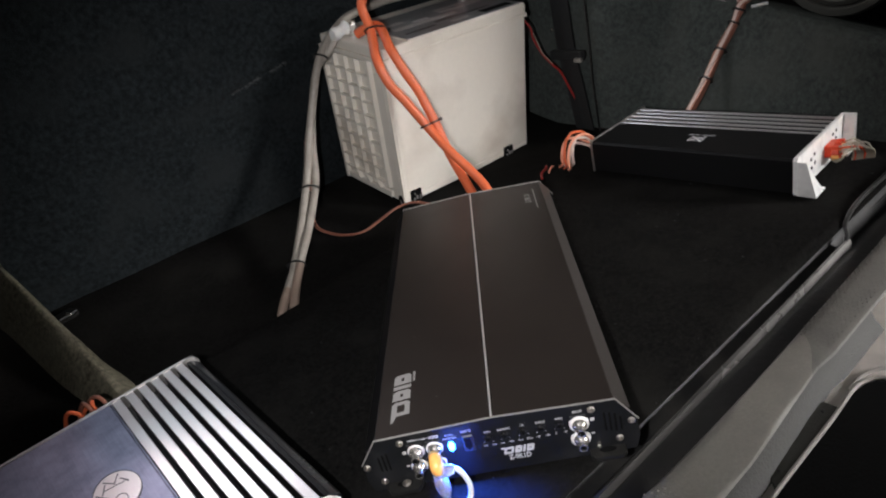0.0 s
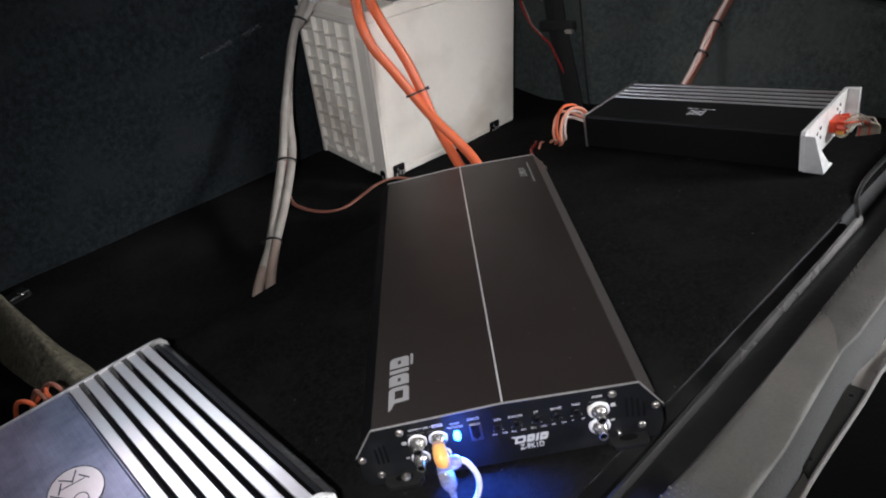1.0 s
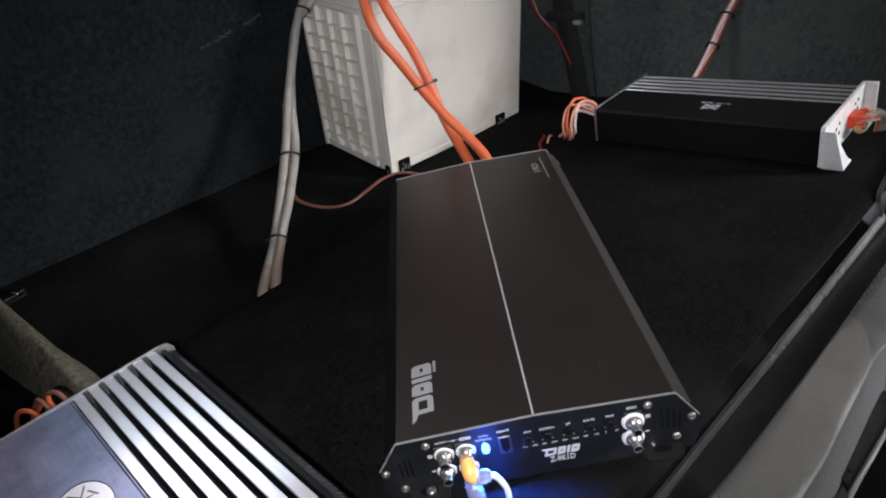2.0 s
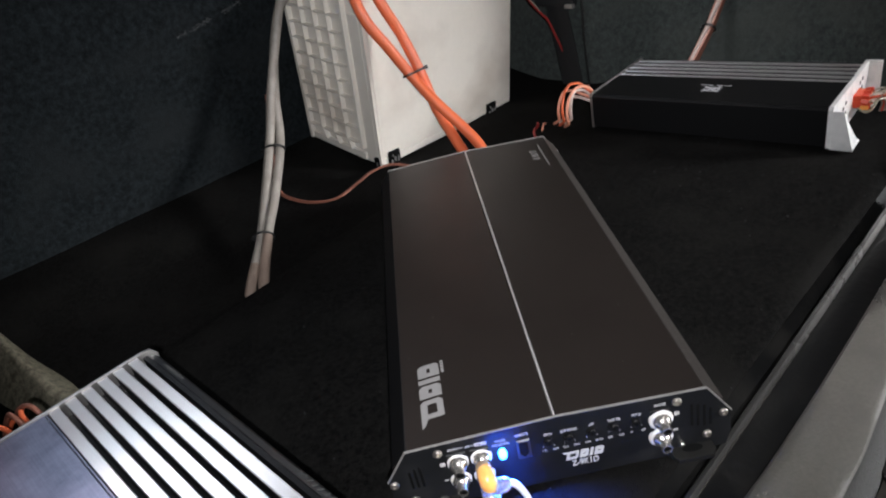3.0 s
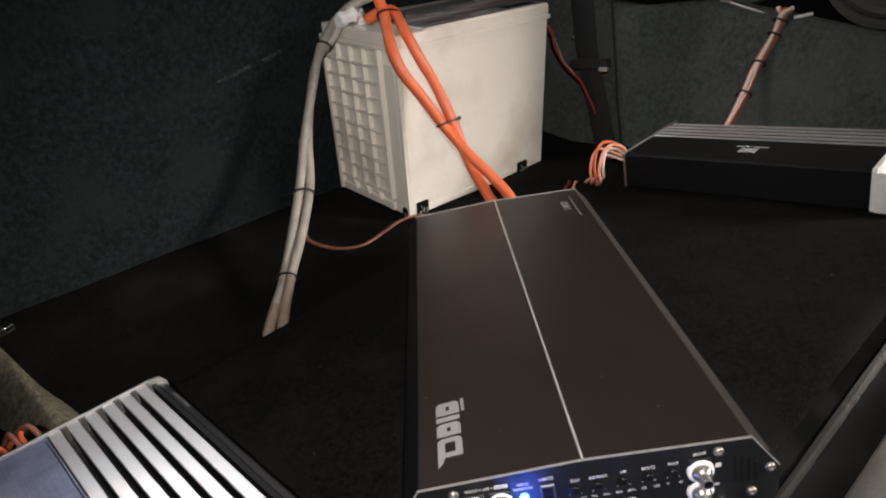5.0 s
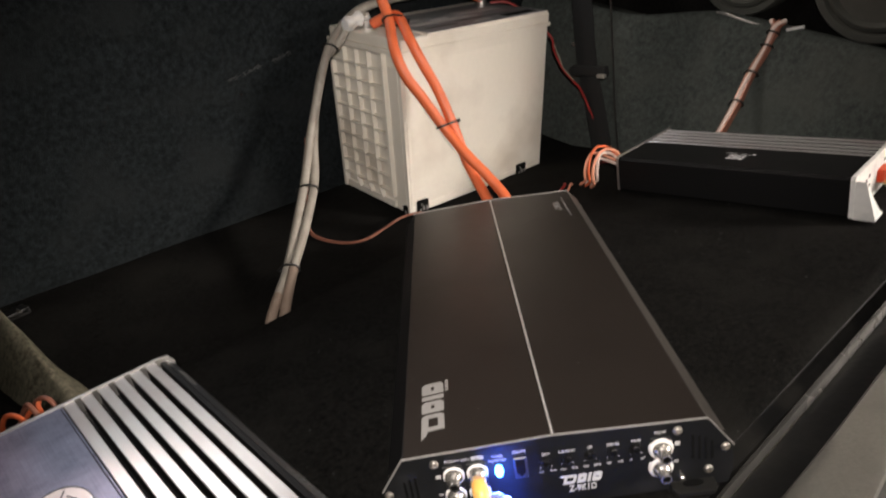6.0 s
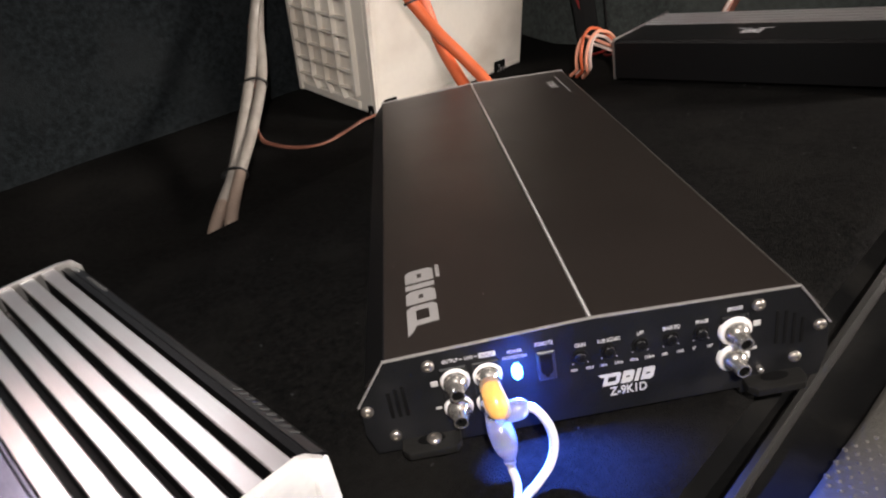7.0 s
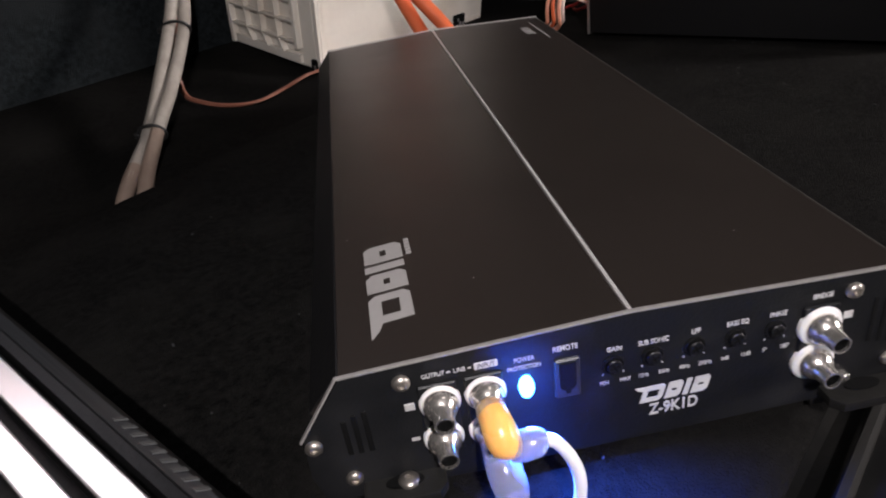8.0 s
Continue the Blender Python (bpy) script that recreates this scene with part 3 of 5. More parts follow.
part("front_trim", edge_trim(-0.0034, -0.0017), TRIM_M, amp, "bright bevelled edge")
b = edge_trim(LEN + 0.0017, LEN + 0.0034)
bmesh.ops.bisect_plane(b, geom=b.verts[:] + b.edges[:] + b.faces[:], plane_co=(-0.1085, 0, 0), plane_no=(-1, 0, 0), clear_outer=True)
part("back_trim", b, TRIM_M, amp, "bright bevelled edge, cut short at one corner")
UP = Matrix.Rotation(radians(90), 4, "X")


def on_top(x, y):
    """Flat on the crowned cover, text running towards the far end."""
    a = math.atan2(CROWN, 0.1065) * (1 if x > 0 else -1)
    z = TOP + CROWN * (1 - abs(x) / 0.1065) + 0.0002
    return Matrix.Translation((x, y, z)) @ Matrix.Rotation(a, 4, "Y")


FACE = -0.0030


def on_front(x, z, out=0.0):
    return Matrix.Translation((x, FACE - out, z)) @ UP


for x, z in ((-0.0852, 0.0595), (-0.1210, 0.0375), (-0.1095, 0.0184), (0.0858, 0.0598), (0.1190, 0.0405), (0.1070, 0.0225)):
    s = part("screw", lathe([(0.0034, 0), (0.0034, 0.0010), (0.0026, 0.0020), (0.0014, 0.0023), (0.0012, 0.0012), (0, 0.0012)], 14, on_front(x, z)), SCREW, front, "dull silver hex screw", True)


def rca(x, z, R=0.0080):
    """A white collar, a domed nickel flange and a stepped barrel with a deep bore."""
    j = part("rca_socket", lathe([(R, 0), (R, 0.0014), (R - 0.0005, 0.0020), (R - 0.0014, 0.0023), (0.0052, 0.0023)], 28, on_front(x, z)), COLLAR, amp, "RCA socket with white collar and nickel barrel", True)
    shell = [(0.0066, 0.0021), (0.0066, 0.0034), (0.0062, 0.0050), (0.0054, 0.0064), (0.0045, 0.0074), (0.0040, 0.0080), (0.0039, 0.0132), (0.0037, 0.0138), (0.0031, 0.0138), (0.0030, 0.0132), (0.0030, 0.0080)]
    part("barrel", lathe(shell, 28, on_front(x, z)), NICKEL, j, "nickel barrel", True)
    part("bore", lathe([(0.0030, 0.0080), (0.00295, 0.0128), (0.0028, 0.0110), (0.0028, 0.0082), (0.0013, 0.0078), (0.0012, 0.0096), (0, 0.0100)], 16, on_front(x, z)), HOLE, j, "dark bore")
    return j


for x, z, R in ((-0.0727, 0.0478, 0.0078), (-0.0734, 0.0305, 0.0078), (-0.0557, 0.0478, 0.0078), (-0.0560, 0.0305, 0.0078), (0.0738, 0.0468, 0.0088), (0.0733, 0.0300, 0.0088)):
    rca(x, z, R)
for dx in (-0.073, -0.056, 0.0736):
    part("socket_block", box(dx - 0.0072, dx + 0.0072, FACE - 0.0012, FACE + 0.001, 0.0225, 0.0562, 0.0006, 1), PANEL, front)

# light-emitting power window, remote socket, knobs
part("power_led", lathe([(0.0034, 0), (0.0034, 0.0012), (0.0024, 0.0024), (0, 0.0028)], 18, Matrix.Translation((-0.0404, FACE, 0.0463)) @ UP @ Matrix.Diagonal((0.86, 1.5, 1, 1))), LED, amp, "lit blue power light", True)
sock = part("remote_socket", box(-0.0297, -0.0200, FACE - 0.0014, FACE + 0.001, 0.0375, 0.0556, 0.0006, 1), SOCKET, amp, "black telephone-style remote socket")
mouth = [(x + 0.0021, z - 0.0013) for x, z in ((-0.0302, 0.0555), (-0.0302, 0.0450), (-0.0290, 0.0430), (-0.0282, 0.0430), (-0.0278, 0.0412), (-0.0262, 0.0412), (-0.0258, 0.0430), (-0.0250, 0.0430), (-0.0238, 0.0450), (-0.0238, 0.0555))]
part("opening", prism(mouth, FACE - 0.0018, FACE, "y"), HOLE, sock, "dark stepped opening")
for x, z, lo, hi in ((-0.0072, 0.0478, "MIN", "MAX"), (0.0080, 0.0482, "15Hz", "50Hz"), (0.0243, 0.0486, "40Hz", "250Hz"), (0.0405, 0.0487, "0dB", "12dB"), (0.0563, 0.0487, "0°", "180°")):
    k = part("knob", lathe([(0.0044, 0), (0.0044, 0.0005), (0.0038, 0.0007), (0.0035, 0.0004), (0.0030, 0.0004), (0.0030, 0.0018), (0.0026, 0.0022), (0, 0.0022)], 16, on_front(x, z)), FLATBL, amp, "small black slotted trim knob", True)
    for a in (25, 115):
        part("slot", box(-0.0019, 0.0019, -0.0003, 0.0003, 0.0020, 0.0024), HOLE, k, "cross slot").matrix_local = on_front(x, z) @ Matrix.Rotation(radians(a), 4, "Z")
    for a in (-135, 135):
        part("tick", box(-0.0002, 0.0002, 0.0052, 0.0060, 0, 0.0002), PRINT, front).matrix_local = on_front(x, z, 0.0001) @ Matrix.Rotation(radians(a), 4, "Z")
    words(lo, 0.0026, on_front(x - 0.0034, 0.0396, 0.0002), PRINT, front)
    words(hi, 0.0026, on_front(x + 0.0048, 0.0396, 0.0002), PRINT, front)
for body, x, z, size in (("GAIN", -0.0067, 0.0550, 0.0032), ("SUB SONIC", 0.0083, 0.0550, 0.0031), ("LPF", 0.0246, 0.0556, 0.0032), ("BASS EQ", 0.0408, 0.0555, 0.0031), ("PHASE", 0.0567, 0.0557, 0.0031), ("REMOTE", -0.0251, 0.0602, 0.0033), ("POWER", -0.0404, 0.0588, 0.0029), ("PROTECTION", -0.0406, 0.0552, 0.0027), ("OUTPUT", -0.0736, 0.0600, 0.0028), ("LINE", -0.0640, 0.0600, 0.0028), ("BRIDGE", 0.0737, 0.0600, 0.0031)):
    words(body, size, on_front(x, z, 0.0002), PRINT, front, bold=0.00002)
part("printed_plate", box(-0.0592, -0.0494, FACE - 0.00025, FACE + 0.001, 0.0578, 0.0620, 0.0008, 1), PRINT, front, "white printed field")
words("INPUT", 0.0031, on_front(-0.0543, 0.0599, 0.0003), PANEL, front)
for x, z in ((-0.0838, 0.0474), (0.0856, 0.0485)):
    part("printed_plate", box(x - 0.0021, x + 0.0021, FACE - 0.00025, FACE + 0.001, z - 0.0019, z + 0.0019, 0.0004, 1), MIDPR, front, "grey printed field")
for x, z in ((-0.0838, 0.0315), (0.0845, 0.0330)):
    part("printed_bar", box(x - 0.0016, x + 0.0016, FACE - 0.00025, FACE + 0.001, z - 0.0008, z + 0.0008), MIDPR, front)
for x0, x1 in ((-0.0688, -0.0672), (-0.0609, -0.0596)):
    part("printed_bar", box(x0, x1, FACE - 0.00025, FACE + 0.001, 0.0598, 0.0602), PRINT, front)
words("Z-9K1D", 0.0078, on_front(0.0174, 0.0209, 0.0002), PRINT, front, bold=0.00012)


def badge(height, slant, m, mat, parent):
    """Four heavy slotted blocks in a row, the first with a tail; about 3.6 times as wide as high."""
    def ring(x0, x1, cut, tail=0.0):
        c = 0.16
        out = [(x0, 0.0), (x1 - c, 0.0), (x1, c), (x1, 1 - c), (x1 - c, 1.0), (x0 - tail, 1.0), (x0 - tail * 0.7, 0.80), (x0, 0.72)]
        b = bmesh.new()
        w, (lo, hi) = 0.27, cut
        for quad in ([(x0, 0), (x1 - c, 0), (x1 - w, lo), (x0 + w, lo)], [(x1 - c, 0), (x1, c), (x1, 1 - c), (x1 - c, 1), (x1 - w, hi), (x1 - w, lo)], [(x1 - c, 1), (x0 - tail, 1), (x0 - tail * 0.6, 0.82), (x0 + w, hi), (x1 - w, hi)], [(x0, 0), (x0 + w, lo), (x0 + w, hi), (x0 - tail * 0.6, 0.82) if tail else (x0, 1), (x0, 0.72)]):
            b.faces.new([b.verts.new(((x + slant * y) * height, y * height, 0)) for x, y in quad])
        bmesh.ops.remove_doubles(b, verts=b.verts, dist=1e-6)
        g = bmesh.ops.extrude_face_region(b, geom=b.faces[:])
        bmesh.ops.translate(b, vec=(0, 0, 0.0002), verts=[v for v in g["geom"] if isinstance(v, bmesh.types.BMVert)])
        return b

    for x0, x1, cut, tail in ((0.0, 1.12, (0.28, 0.70), 0.5), (1.26, 2.06, (0.42, 0.58), 0.0), (2.20, 2.48, None, 0.0), (2.62, 3.46, (0.42, 0.58), 0.0)):
        if cut:
            b = ring(x0, x1, cut, tail)
        else:
            b = prism([((x + slant * y) * height, y * height) for x, y in ((x0, 0), (x1, 0), (x1, 1), (x0, 1))], 0, 0.0002, "z")
        part("badge", b, mat, parent, "printed block shape of a badge").matrix_local = m


badge(0.0078, 0.25, on_front(0.0034, 0.0256, 0.0002), PRINT, front)
badge(0.0175, -0.10, on_top(-0.0755, 0.0255) @ Matrix.Rotation(radians(90), 4, "Z"), LOGO, amp)
for i in range(5):
    part("printed_bar", box(-0.0012, 0.0012, -0.0011, 0.0011, 0, 0.0003), LOGO, amp).matrix_local = on_top(-0.0728, 0.0736 + i * 0.0030)
words("Z-9K1D", 0.0120, on_top(0.0840, 0.4500) @ Matrix.Rotation(radians(90), 4, "Z"), LOGO, amp, bold=0.0001)
part("printed_bar", box(-0.0008, 0.0008, -0.035, 0.035, 0, 0.0003), LOGO, amp).matrix_local = on_top(0.0942, 0.447)
# cooling slots in the front panel
for x0, z0, z1 in ((-0.1085, 0.030, 0.047), (-0.1045, 0.030, 0.049), (-0.1005, 0.030, 0.050), (0.0965, 0.033, 0.054), (0.1010, 0.032, 0.053), (0.1055, 0.031, 0.051), (0.1100, 0.031, 0.047)):
    part("vent_slot", box(x0 - 0.0010, x0 + 0.0010, FACE - 0.0003, FACE + 0.001, z0, z1, 0.0003, 1), HOLE, front, "dark cooling slot")
part("bolt", lathe([(0.0018, 0), (0.0018, 0.003), (0.0012, 0.0036), (0, 0.0036)], 10, on_front(0.0880, 0.0190)), NICKEL, front, "small screw", True)
# mounting feet
for sx, x in ((-1, -0.091), (1, 0.095)):
    for y, out in ((-0.0025, -1), (LEN + 0.0025, 1)):
        yo = y + out * 0.0040
        b = box(x - 0.015, x + 0.015, y + 0.003 if out < 0 else y - 0.016, y + 0.016 if out < 0 else y - 0.003, 0.0, 0.010, 0.0015, 2)
        tab = prism([(x - 0.016, yo + out * 0.004), (x - 0.0125, yo + out * 0.0085), (x + 0.0125, yo + out * 0.0085), (x + 0.016, yo + out * 0.004), (x + 0.016, yo - out * 0.010), (x - 0.016, yo - out * 0.010)], 0.0095, 0.0143, "z", 0.0012)
        merge(b, tab)
        f = part("mounting_foot", b, FOOT, amp, "dark grey metal foot with a slotted bolt hole")
        part("slot", prism([(x + 0.0075 * math.cos(a) * (1 if abs(math.cos(a)) > 0.5 else 0.9), yo + 0.0032 * math.sin(a)) for a in [k * math.pi / 8 for k in range(16)]], 0.0140, 0.0149, "z"), HOLE, f, "dark slot")
        if sx > 0 and out < 0:
            continue
        part("bolt", lathe([(0.0042, 0.0140), (0.0042, 0.0150), (0.0034, 0.0160), (0.0016, 0.0164), (0.0014, 0.0156), (0, 0.0156)], 16, pose(x + 0.0015, yo, 0)), SCREW, f, "dull bolt head", True)
# lamp of the power light
lamp = bpy.data.lights.new("power_light_glow", "SPOT")
lamp.energy, lamp.color, lamp.shadow_soft_size = 4.8, (0.03, 0.12, 1.0), 0.003
lamp.spot_size, lamp.spot_blend = radians(125), 0.7
new("power_light_glow", lamp).matrix_world = CAR @ look((-0.0404, FACE - 0.0040, 0.0463), (-0.0300, FACE - 0.05, 0.0))

# plugs and cords in the input sockets
plug = thing("audio_plug", CAR @ pose(-0.0565, 0, 0), "bright orange audio plug with a white cord in the input socket", "audio plug")
A = Vector((0.0008, -0.012, 0.0476))
shape = [(0, 0, 0), (0.0003, -0.004, 0), (0.0008, -0.0085, -0.0018), (0.0016, -0.0112, -0.0050), (0.0026, -0.0120, -0.0075), (0.0030, -0.0122, -0.0096), (0.0032, -0.0123, -0.0108)]
part("body", taper([A + Vector(p) for p in shape], [0.0048, 0.0055, 0.0060, 0.0061, 0.0057, 0.0042, 0.0018]), PLUG_O, plug, "orange moulded plug body", True)
part("collar", lathe([(0.0050, 0), (0.0056, 0.001), (0.0056, 0.004), (0.0050, 0.005)], 18, Matrix.Translation((0.0008, -0.0115, 0.0476)) @ UP), PLUG_W, plug, "pale ring at the mouth of the plug", True)
shape = [(0.003, -0.0120, -0.0088), (0.0075, -0.0124, -0.0082), (0.0120, -0.0128, -0.0074), (0.0150, -0.0130, -0.0070), (0.0166, -0.0131, -0.0070)]
part("sleeve", taper([A + Vector(p) for p in shape], [0.0050, 0.0056, 0.0054, 0.0044, 0.0026]), PLUG_W, plug, "white moulded strain relief", True)
cord = [(0.0165, -0.0250, 0.0406), (0.0200, -0.0256, 0.0394), (0.0242, -0.0275, 0.0335), (0.0268, -0.0290, 0.0250), (0.0264, -0.0310, 0.0160), (0.0225, -0.0340, 0.0080), (0.0150, -0.0390, 0.0030), (0.0060, -0.0500, 0.0026), (0.0030, -0.0800, 0.0026), (0.0250, -0.1100, 0.0030)]
part("cord", tube(cord, 0.0024, 10), CORD, plug, "thin white cord", True)
plug2 = thing("audio_plug", CAR @ pose(-0.0565, 0, 0), "clear white audio plug in the lower input socket", "audio plug")
B = Vector((0.0006, -0.011, 0.0305))
shape = [(0, 0, 0), (0.0005, -0.005, -0.001), (0.0012, -0.010, -0.0045), (0.0022, -0.0135, -0.0095), (0.003, -0.0150, -0.0140), (0.0034, -0.0155, -0.0175)]
part("body", taper([B + Vector(p) for p in shape], [0.0052, 0.0060, 0.0066, 0.0066, 0.0058, 0.0038]), PLUG_W, plug2, "translucent white plug body", True)
part("boot", lathe([(0.0050, 0.004), (0.0036, 0.0), (0.0030, -0.005), (0.0024, -0.007)], 14, Matrix.Translation((0.0040, -0.0266, 0.0128))), PLUG_W, plug2, "tapered boot on the cord", True)
part("cord", tube([B + Vector((0.0034, -0.0155, -0.0215)), B + Vector((0.0037, -0.0170, -0.0265)), B + Vector((0.0045, -0.026, -0.0290)), B + Vector((0.0010, -0.045, -0.0298)), B + Vector((-0.0050, -0.080, -0.0298)), B + Vector((0.010, -0.11, -0.0290))], 0.0022, 10), CORD, plug2, "thin white cord", True)


# ---- the two ribbed silver amplifiers ----
def ribbed_amp(m, width, length, bars, panel_mat, label, bar_w, gap, top, skirt, flare=0.0, out=0.002, drop=0.013, tread=0.012, wing=False):
    """Local: x across from the panel side (0) to the ribbed side, y along from the near end, z up."""
    t = thing("amplifier", m, label, "amplifier", "ribbed silver amplifiers")
    rib0 = width - skirt - bars * (bar_w + gap)
    outline = [(0.0, 0.004), (0.0, top - 0.004), (0.003, top - 0.001), (rib0, top - 0.001), (rib0, top - 0.0150), (width - skirt, top - 0.0150), (width - skirt, top - 0.0035), (width - skirt + 0.004, top - 0.0035), (width - skirt + 0.005, top - 0.0045), (width + out - 0.002, top - drop + 0.001), (width + out, top - drop - 0.001), (width + out, 0.004)]
    part("body", prism(outline, 0.006, length - 0.004, "y"), FLATBL, t, "flat black extruded body")
    part("top_panel", box(0.0035, rib0 - 0.002, 0.006, length - 0.004, top - 0.0012, top, 0.0004, 1), panel_mat, t, "brushed dark top panel")
    part("edge_strip", box(rib0 - 0.0014, rib0 + 0.0002, 0.006, length - 0.004, top - 0.004, top - 0.0004, 0.0003, 1), panel_mat, t)
    for i in range(bars):
        x = rib0 + 0.001 + i * (bar_w + gap)
        part("fin", box(x + 0.0004, x + bar_w - 0.0004, 0.006, length - 0.004, top - 0.0152, top - 0.0022), FLATBL, t)
        rib = [(x, top - 0.0022), (x, top - 0.0008), (x + 0.0006, top), (x + bar_w - 0.0006, top), (x + bar_w, top - 0.0008), (x + bar_w, top - 0.0022)]
        part("bar", prism(rib, 0.006, length - 0.004, "y"), SILVER, t, "silver brushed aluminium rib")
    slope = [(width - skirt + 0.0048, top - 0.0036), (width + out - 0.0022, top - drop + 0.0018), (width + out - 0.0026, top - drop + 0.0006), (width - skirt + 0.0046, top - 0.0052)]
    part("side_strip", prism(slope, 0.006, length - 0.004, "y", 0.0002), STRIP_M, t, "brushed dark strip along the sloping side")
    far = [(-0.001, 0.002), (-0.001, top - 0.002), (0.002, top + 0.0014), (width - skirt, top + 0.0016), (width + out - 0.004, top - drop + 0.009), (width + out + 0.001, top - drop + 0.002), (width + out + 0.002, 0.002)]
    part("end_plate", prism(far, length - 0.0036, length - 0.0004, "y", 0.0008), LEAD, t, "thin cast aluminium end plate")
    wide = width + out + flare
    near = [(-0.001, 0.002), (-0.001, top - 0.003), (0.002, top + 0.0012), (wide - skirt - 0.002, top + 0.0016), (wide - 0.006, top - drop * 0.10), (wide + 0.001, top - drop * 0.85), (wide + 0.002, 0.002)]
    if wing:
        near[3:6] = [(wide - 0.003, top + 0.0014), (wide + 0.0005, top + 0.0006), (wide + 0.001, top - 0.004)]
    e = part("end_plate", prism(near, 0.0, 0.0058, "y", 0.0012), CAST, t, "cast aluminium end plate")
    for sx, x in ((1, 0.0), (-1, wide + 0.001)):
        crest = (top + 0.0010, top + 0.0012) if wing and sx < 0 else (top * 0.80, top * 0.93)
        foot = [(x, 0.0), (x + 0.034 * sx, 0.0), (x + 0.034 * sx, 0.0035), (x + 0.024 * sx, 0.006), (x + 0.016 * sx, 0.014), (x + 0.012 * sx, 0.026), (x + 0.009 * sx, crest[0]), (x, crest[1])]
        b = prism(foot, -(tread * 0.62 if wing and sx < 0 else tread), 0.002, "y", 0.0020)
        for v in b.verts:
            if v.co.z > 0.012 and v.co.y < -0.002 and not (wing and sx < 0):
                v.co.y += tread * 0.5 * min(1.0, (v.co.z - 0.012) / 0.03)
        part("foot", b, CAST, e, "flared cast foot", True)
    for x, z in ((0.048, 0.036), (0.050, 0.022), (0.060, 0.040), (0.062, 0.026), (width * 0.72, 0.042), (width * 0.72, 0.030), (width * 0.79, 0.044), (width * 0.79, 0.032)):
        part("hole", lathe([(0.0026, 0), (0.0026, 0.0006), (0, 0.0006)], 12, Matrix.Translation((x, 0.0001, z)) @ UP), HOLE, e, "round hole")
    return t, rib0


right, rib0 = ribbed_amp(pose(0.6098, 0.0538, 0, 0, 0, 6.92), 0.180, 0.339, 5, FLATBL, "black car amplifier with silver ribs and white cast end plates", 0.0068, 0.0093, 0.056, 0.007, 0.0, 0.002, 0.013, 0.025, True)
mark = Matrix.Translation((0.045, 0.168, 0.0561))
part("badge", torus(0.0085, 0.0010, mark @ Matrix.Diagonal((0.85, 1.25, 0.4, 1)), 20, 6), PRINT, right, "small white printed badge ring", True)
for turn in (38, -38):
    b = box(-0.0016, 0.0016, -0.0145, 0.0145, 0.0, 0.0004)
    bmesh.ops.transform(b, matrix=mark @ Matrix.Rotation(radians(turn), 4, "Z"), verts=b.verts)
    part("badge_bar", b, PRINT, right)
for y0, y1 in ((0.146, 0.151), (0.153, 0.156), (0.158, 0.166), (0.172, 0.178), (0.180, 0.189)):
    part("printed_bar", box(0.0600, 0.0622, y0, y1, 0.0560, 0.0563), PRINT, right)
for i in range(11):
    part("printed_bar", box(0.1815, 0.1830, 0.030 + i * 0.006, 0.034 + i * 0.006, 0.0500, 0.0529), FAINT, right)
con = part("connector", box(0.097, 0.128, -0.010, 0.001, 0.018, 0.036, 0.003), RED_P, right, "red-orange fuse block")
for i in range(7):
    for k in range(3):
        x, z = 0.0975 + i * 0.0050, 0.0195 + k * 0.0072 + 0.002 * math.sin(i * 2.3 + k)
        b = box(-0.0018, 0.0018, -0.010, 0.0, -0.0026, 0.0028, 0.0008, 1)
        bmesh.ops.transform(b, matrix=pose(x, -0.009, z, 12 * math.sin(i * 3.1 + k), 25 * math.sin(i * 1.9 + k * 2), 14 * math.sin(i * 2.7 + 1 + k)), verts=b.verts)
        part("fuse", b, PLUG_O if (3 * i + k) % 7 == 0 else RED_P, con, "small translucent fuse")
for i in range(7):
    x = 0.090 + 0.0036 * i
    part("wire", tube([(x + 0.010, -0.004, 0.020), (x + 0.002, -0.016, 0.016 - 0.001 * i), (x, -0.024, 0.020), (x + 0.006, -0.026, 0.026), (x + 0.016, -0.020, 0.028)], 0.0011, 6), TAN_W, right, "thin tan or red insulated wire", True)
for i in range(12):
    x, z = 0.098 + 0.0028 * i, 0.033 - 0.0042 * (i % 4)
    sway = 0.004 * math.sin(i * 2.7)
    part("wire", tube([(x, -0.012, z), (x + 0.004, -0.021 - 0.001 * (i % 3), z + 0.003 + sway * 0.4), (x + 0.016, -0.029 + sway, z + 0.001), (0.122 + 0.0012 * i, -0.028 - 0.0016 * i, 0.027 + sway), (0.132 + 0.0014 * i, -0.028 - 0.0020 * i, 0.014), (0.134 + 0.0014 * i, -0.026 - 0.0022 * i, 0.002)], 0.0013, 7), RED_P if i in (1, 6) else TAN_W, right, "thin tan or red insulated wire", True)
for i in range(5):
    y, L, top = 0.350 + 0.006 * ((i * 2) % 5), 0.048 - 0.0068 * i, (0.072, 0.076, 0.064, 0.066, 0.055)[i]
    pts = [(0.026, 0.342, 0.044 - 0.003 * i), (0.014, y - 0.002, top - 0.010), (-0.004, y, top - 0.002), (-0.45 * L, y, top), (-0.80 * L, y + 0.001, top - 0.008), (-L, y + 0.002, 0.62 * top), (-0.98 * L + 0.001, y + 0.003, 0.40 * top), (-0.80 * L + 0.001, y + 0.008, 0.021), (-0.50 * L, y + 0.024, 0.010)]
    part("wire", tube(pts, 0.0023, 9), (SALMON, ORANGE, SALMON, PALE_W, PALE_W)[i], right, "salmon and pale insulated wire loop", True)
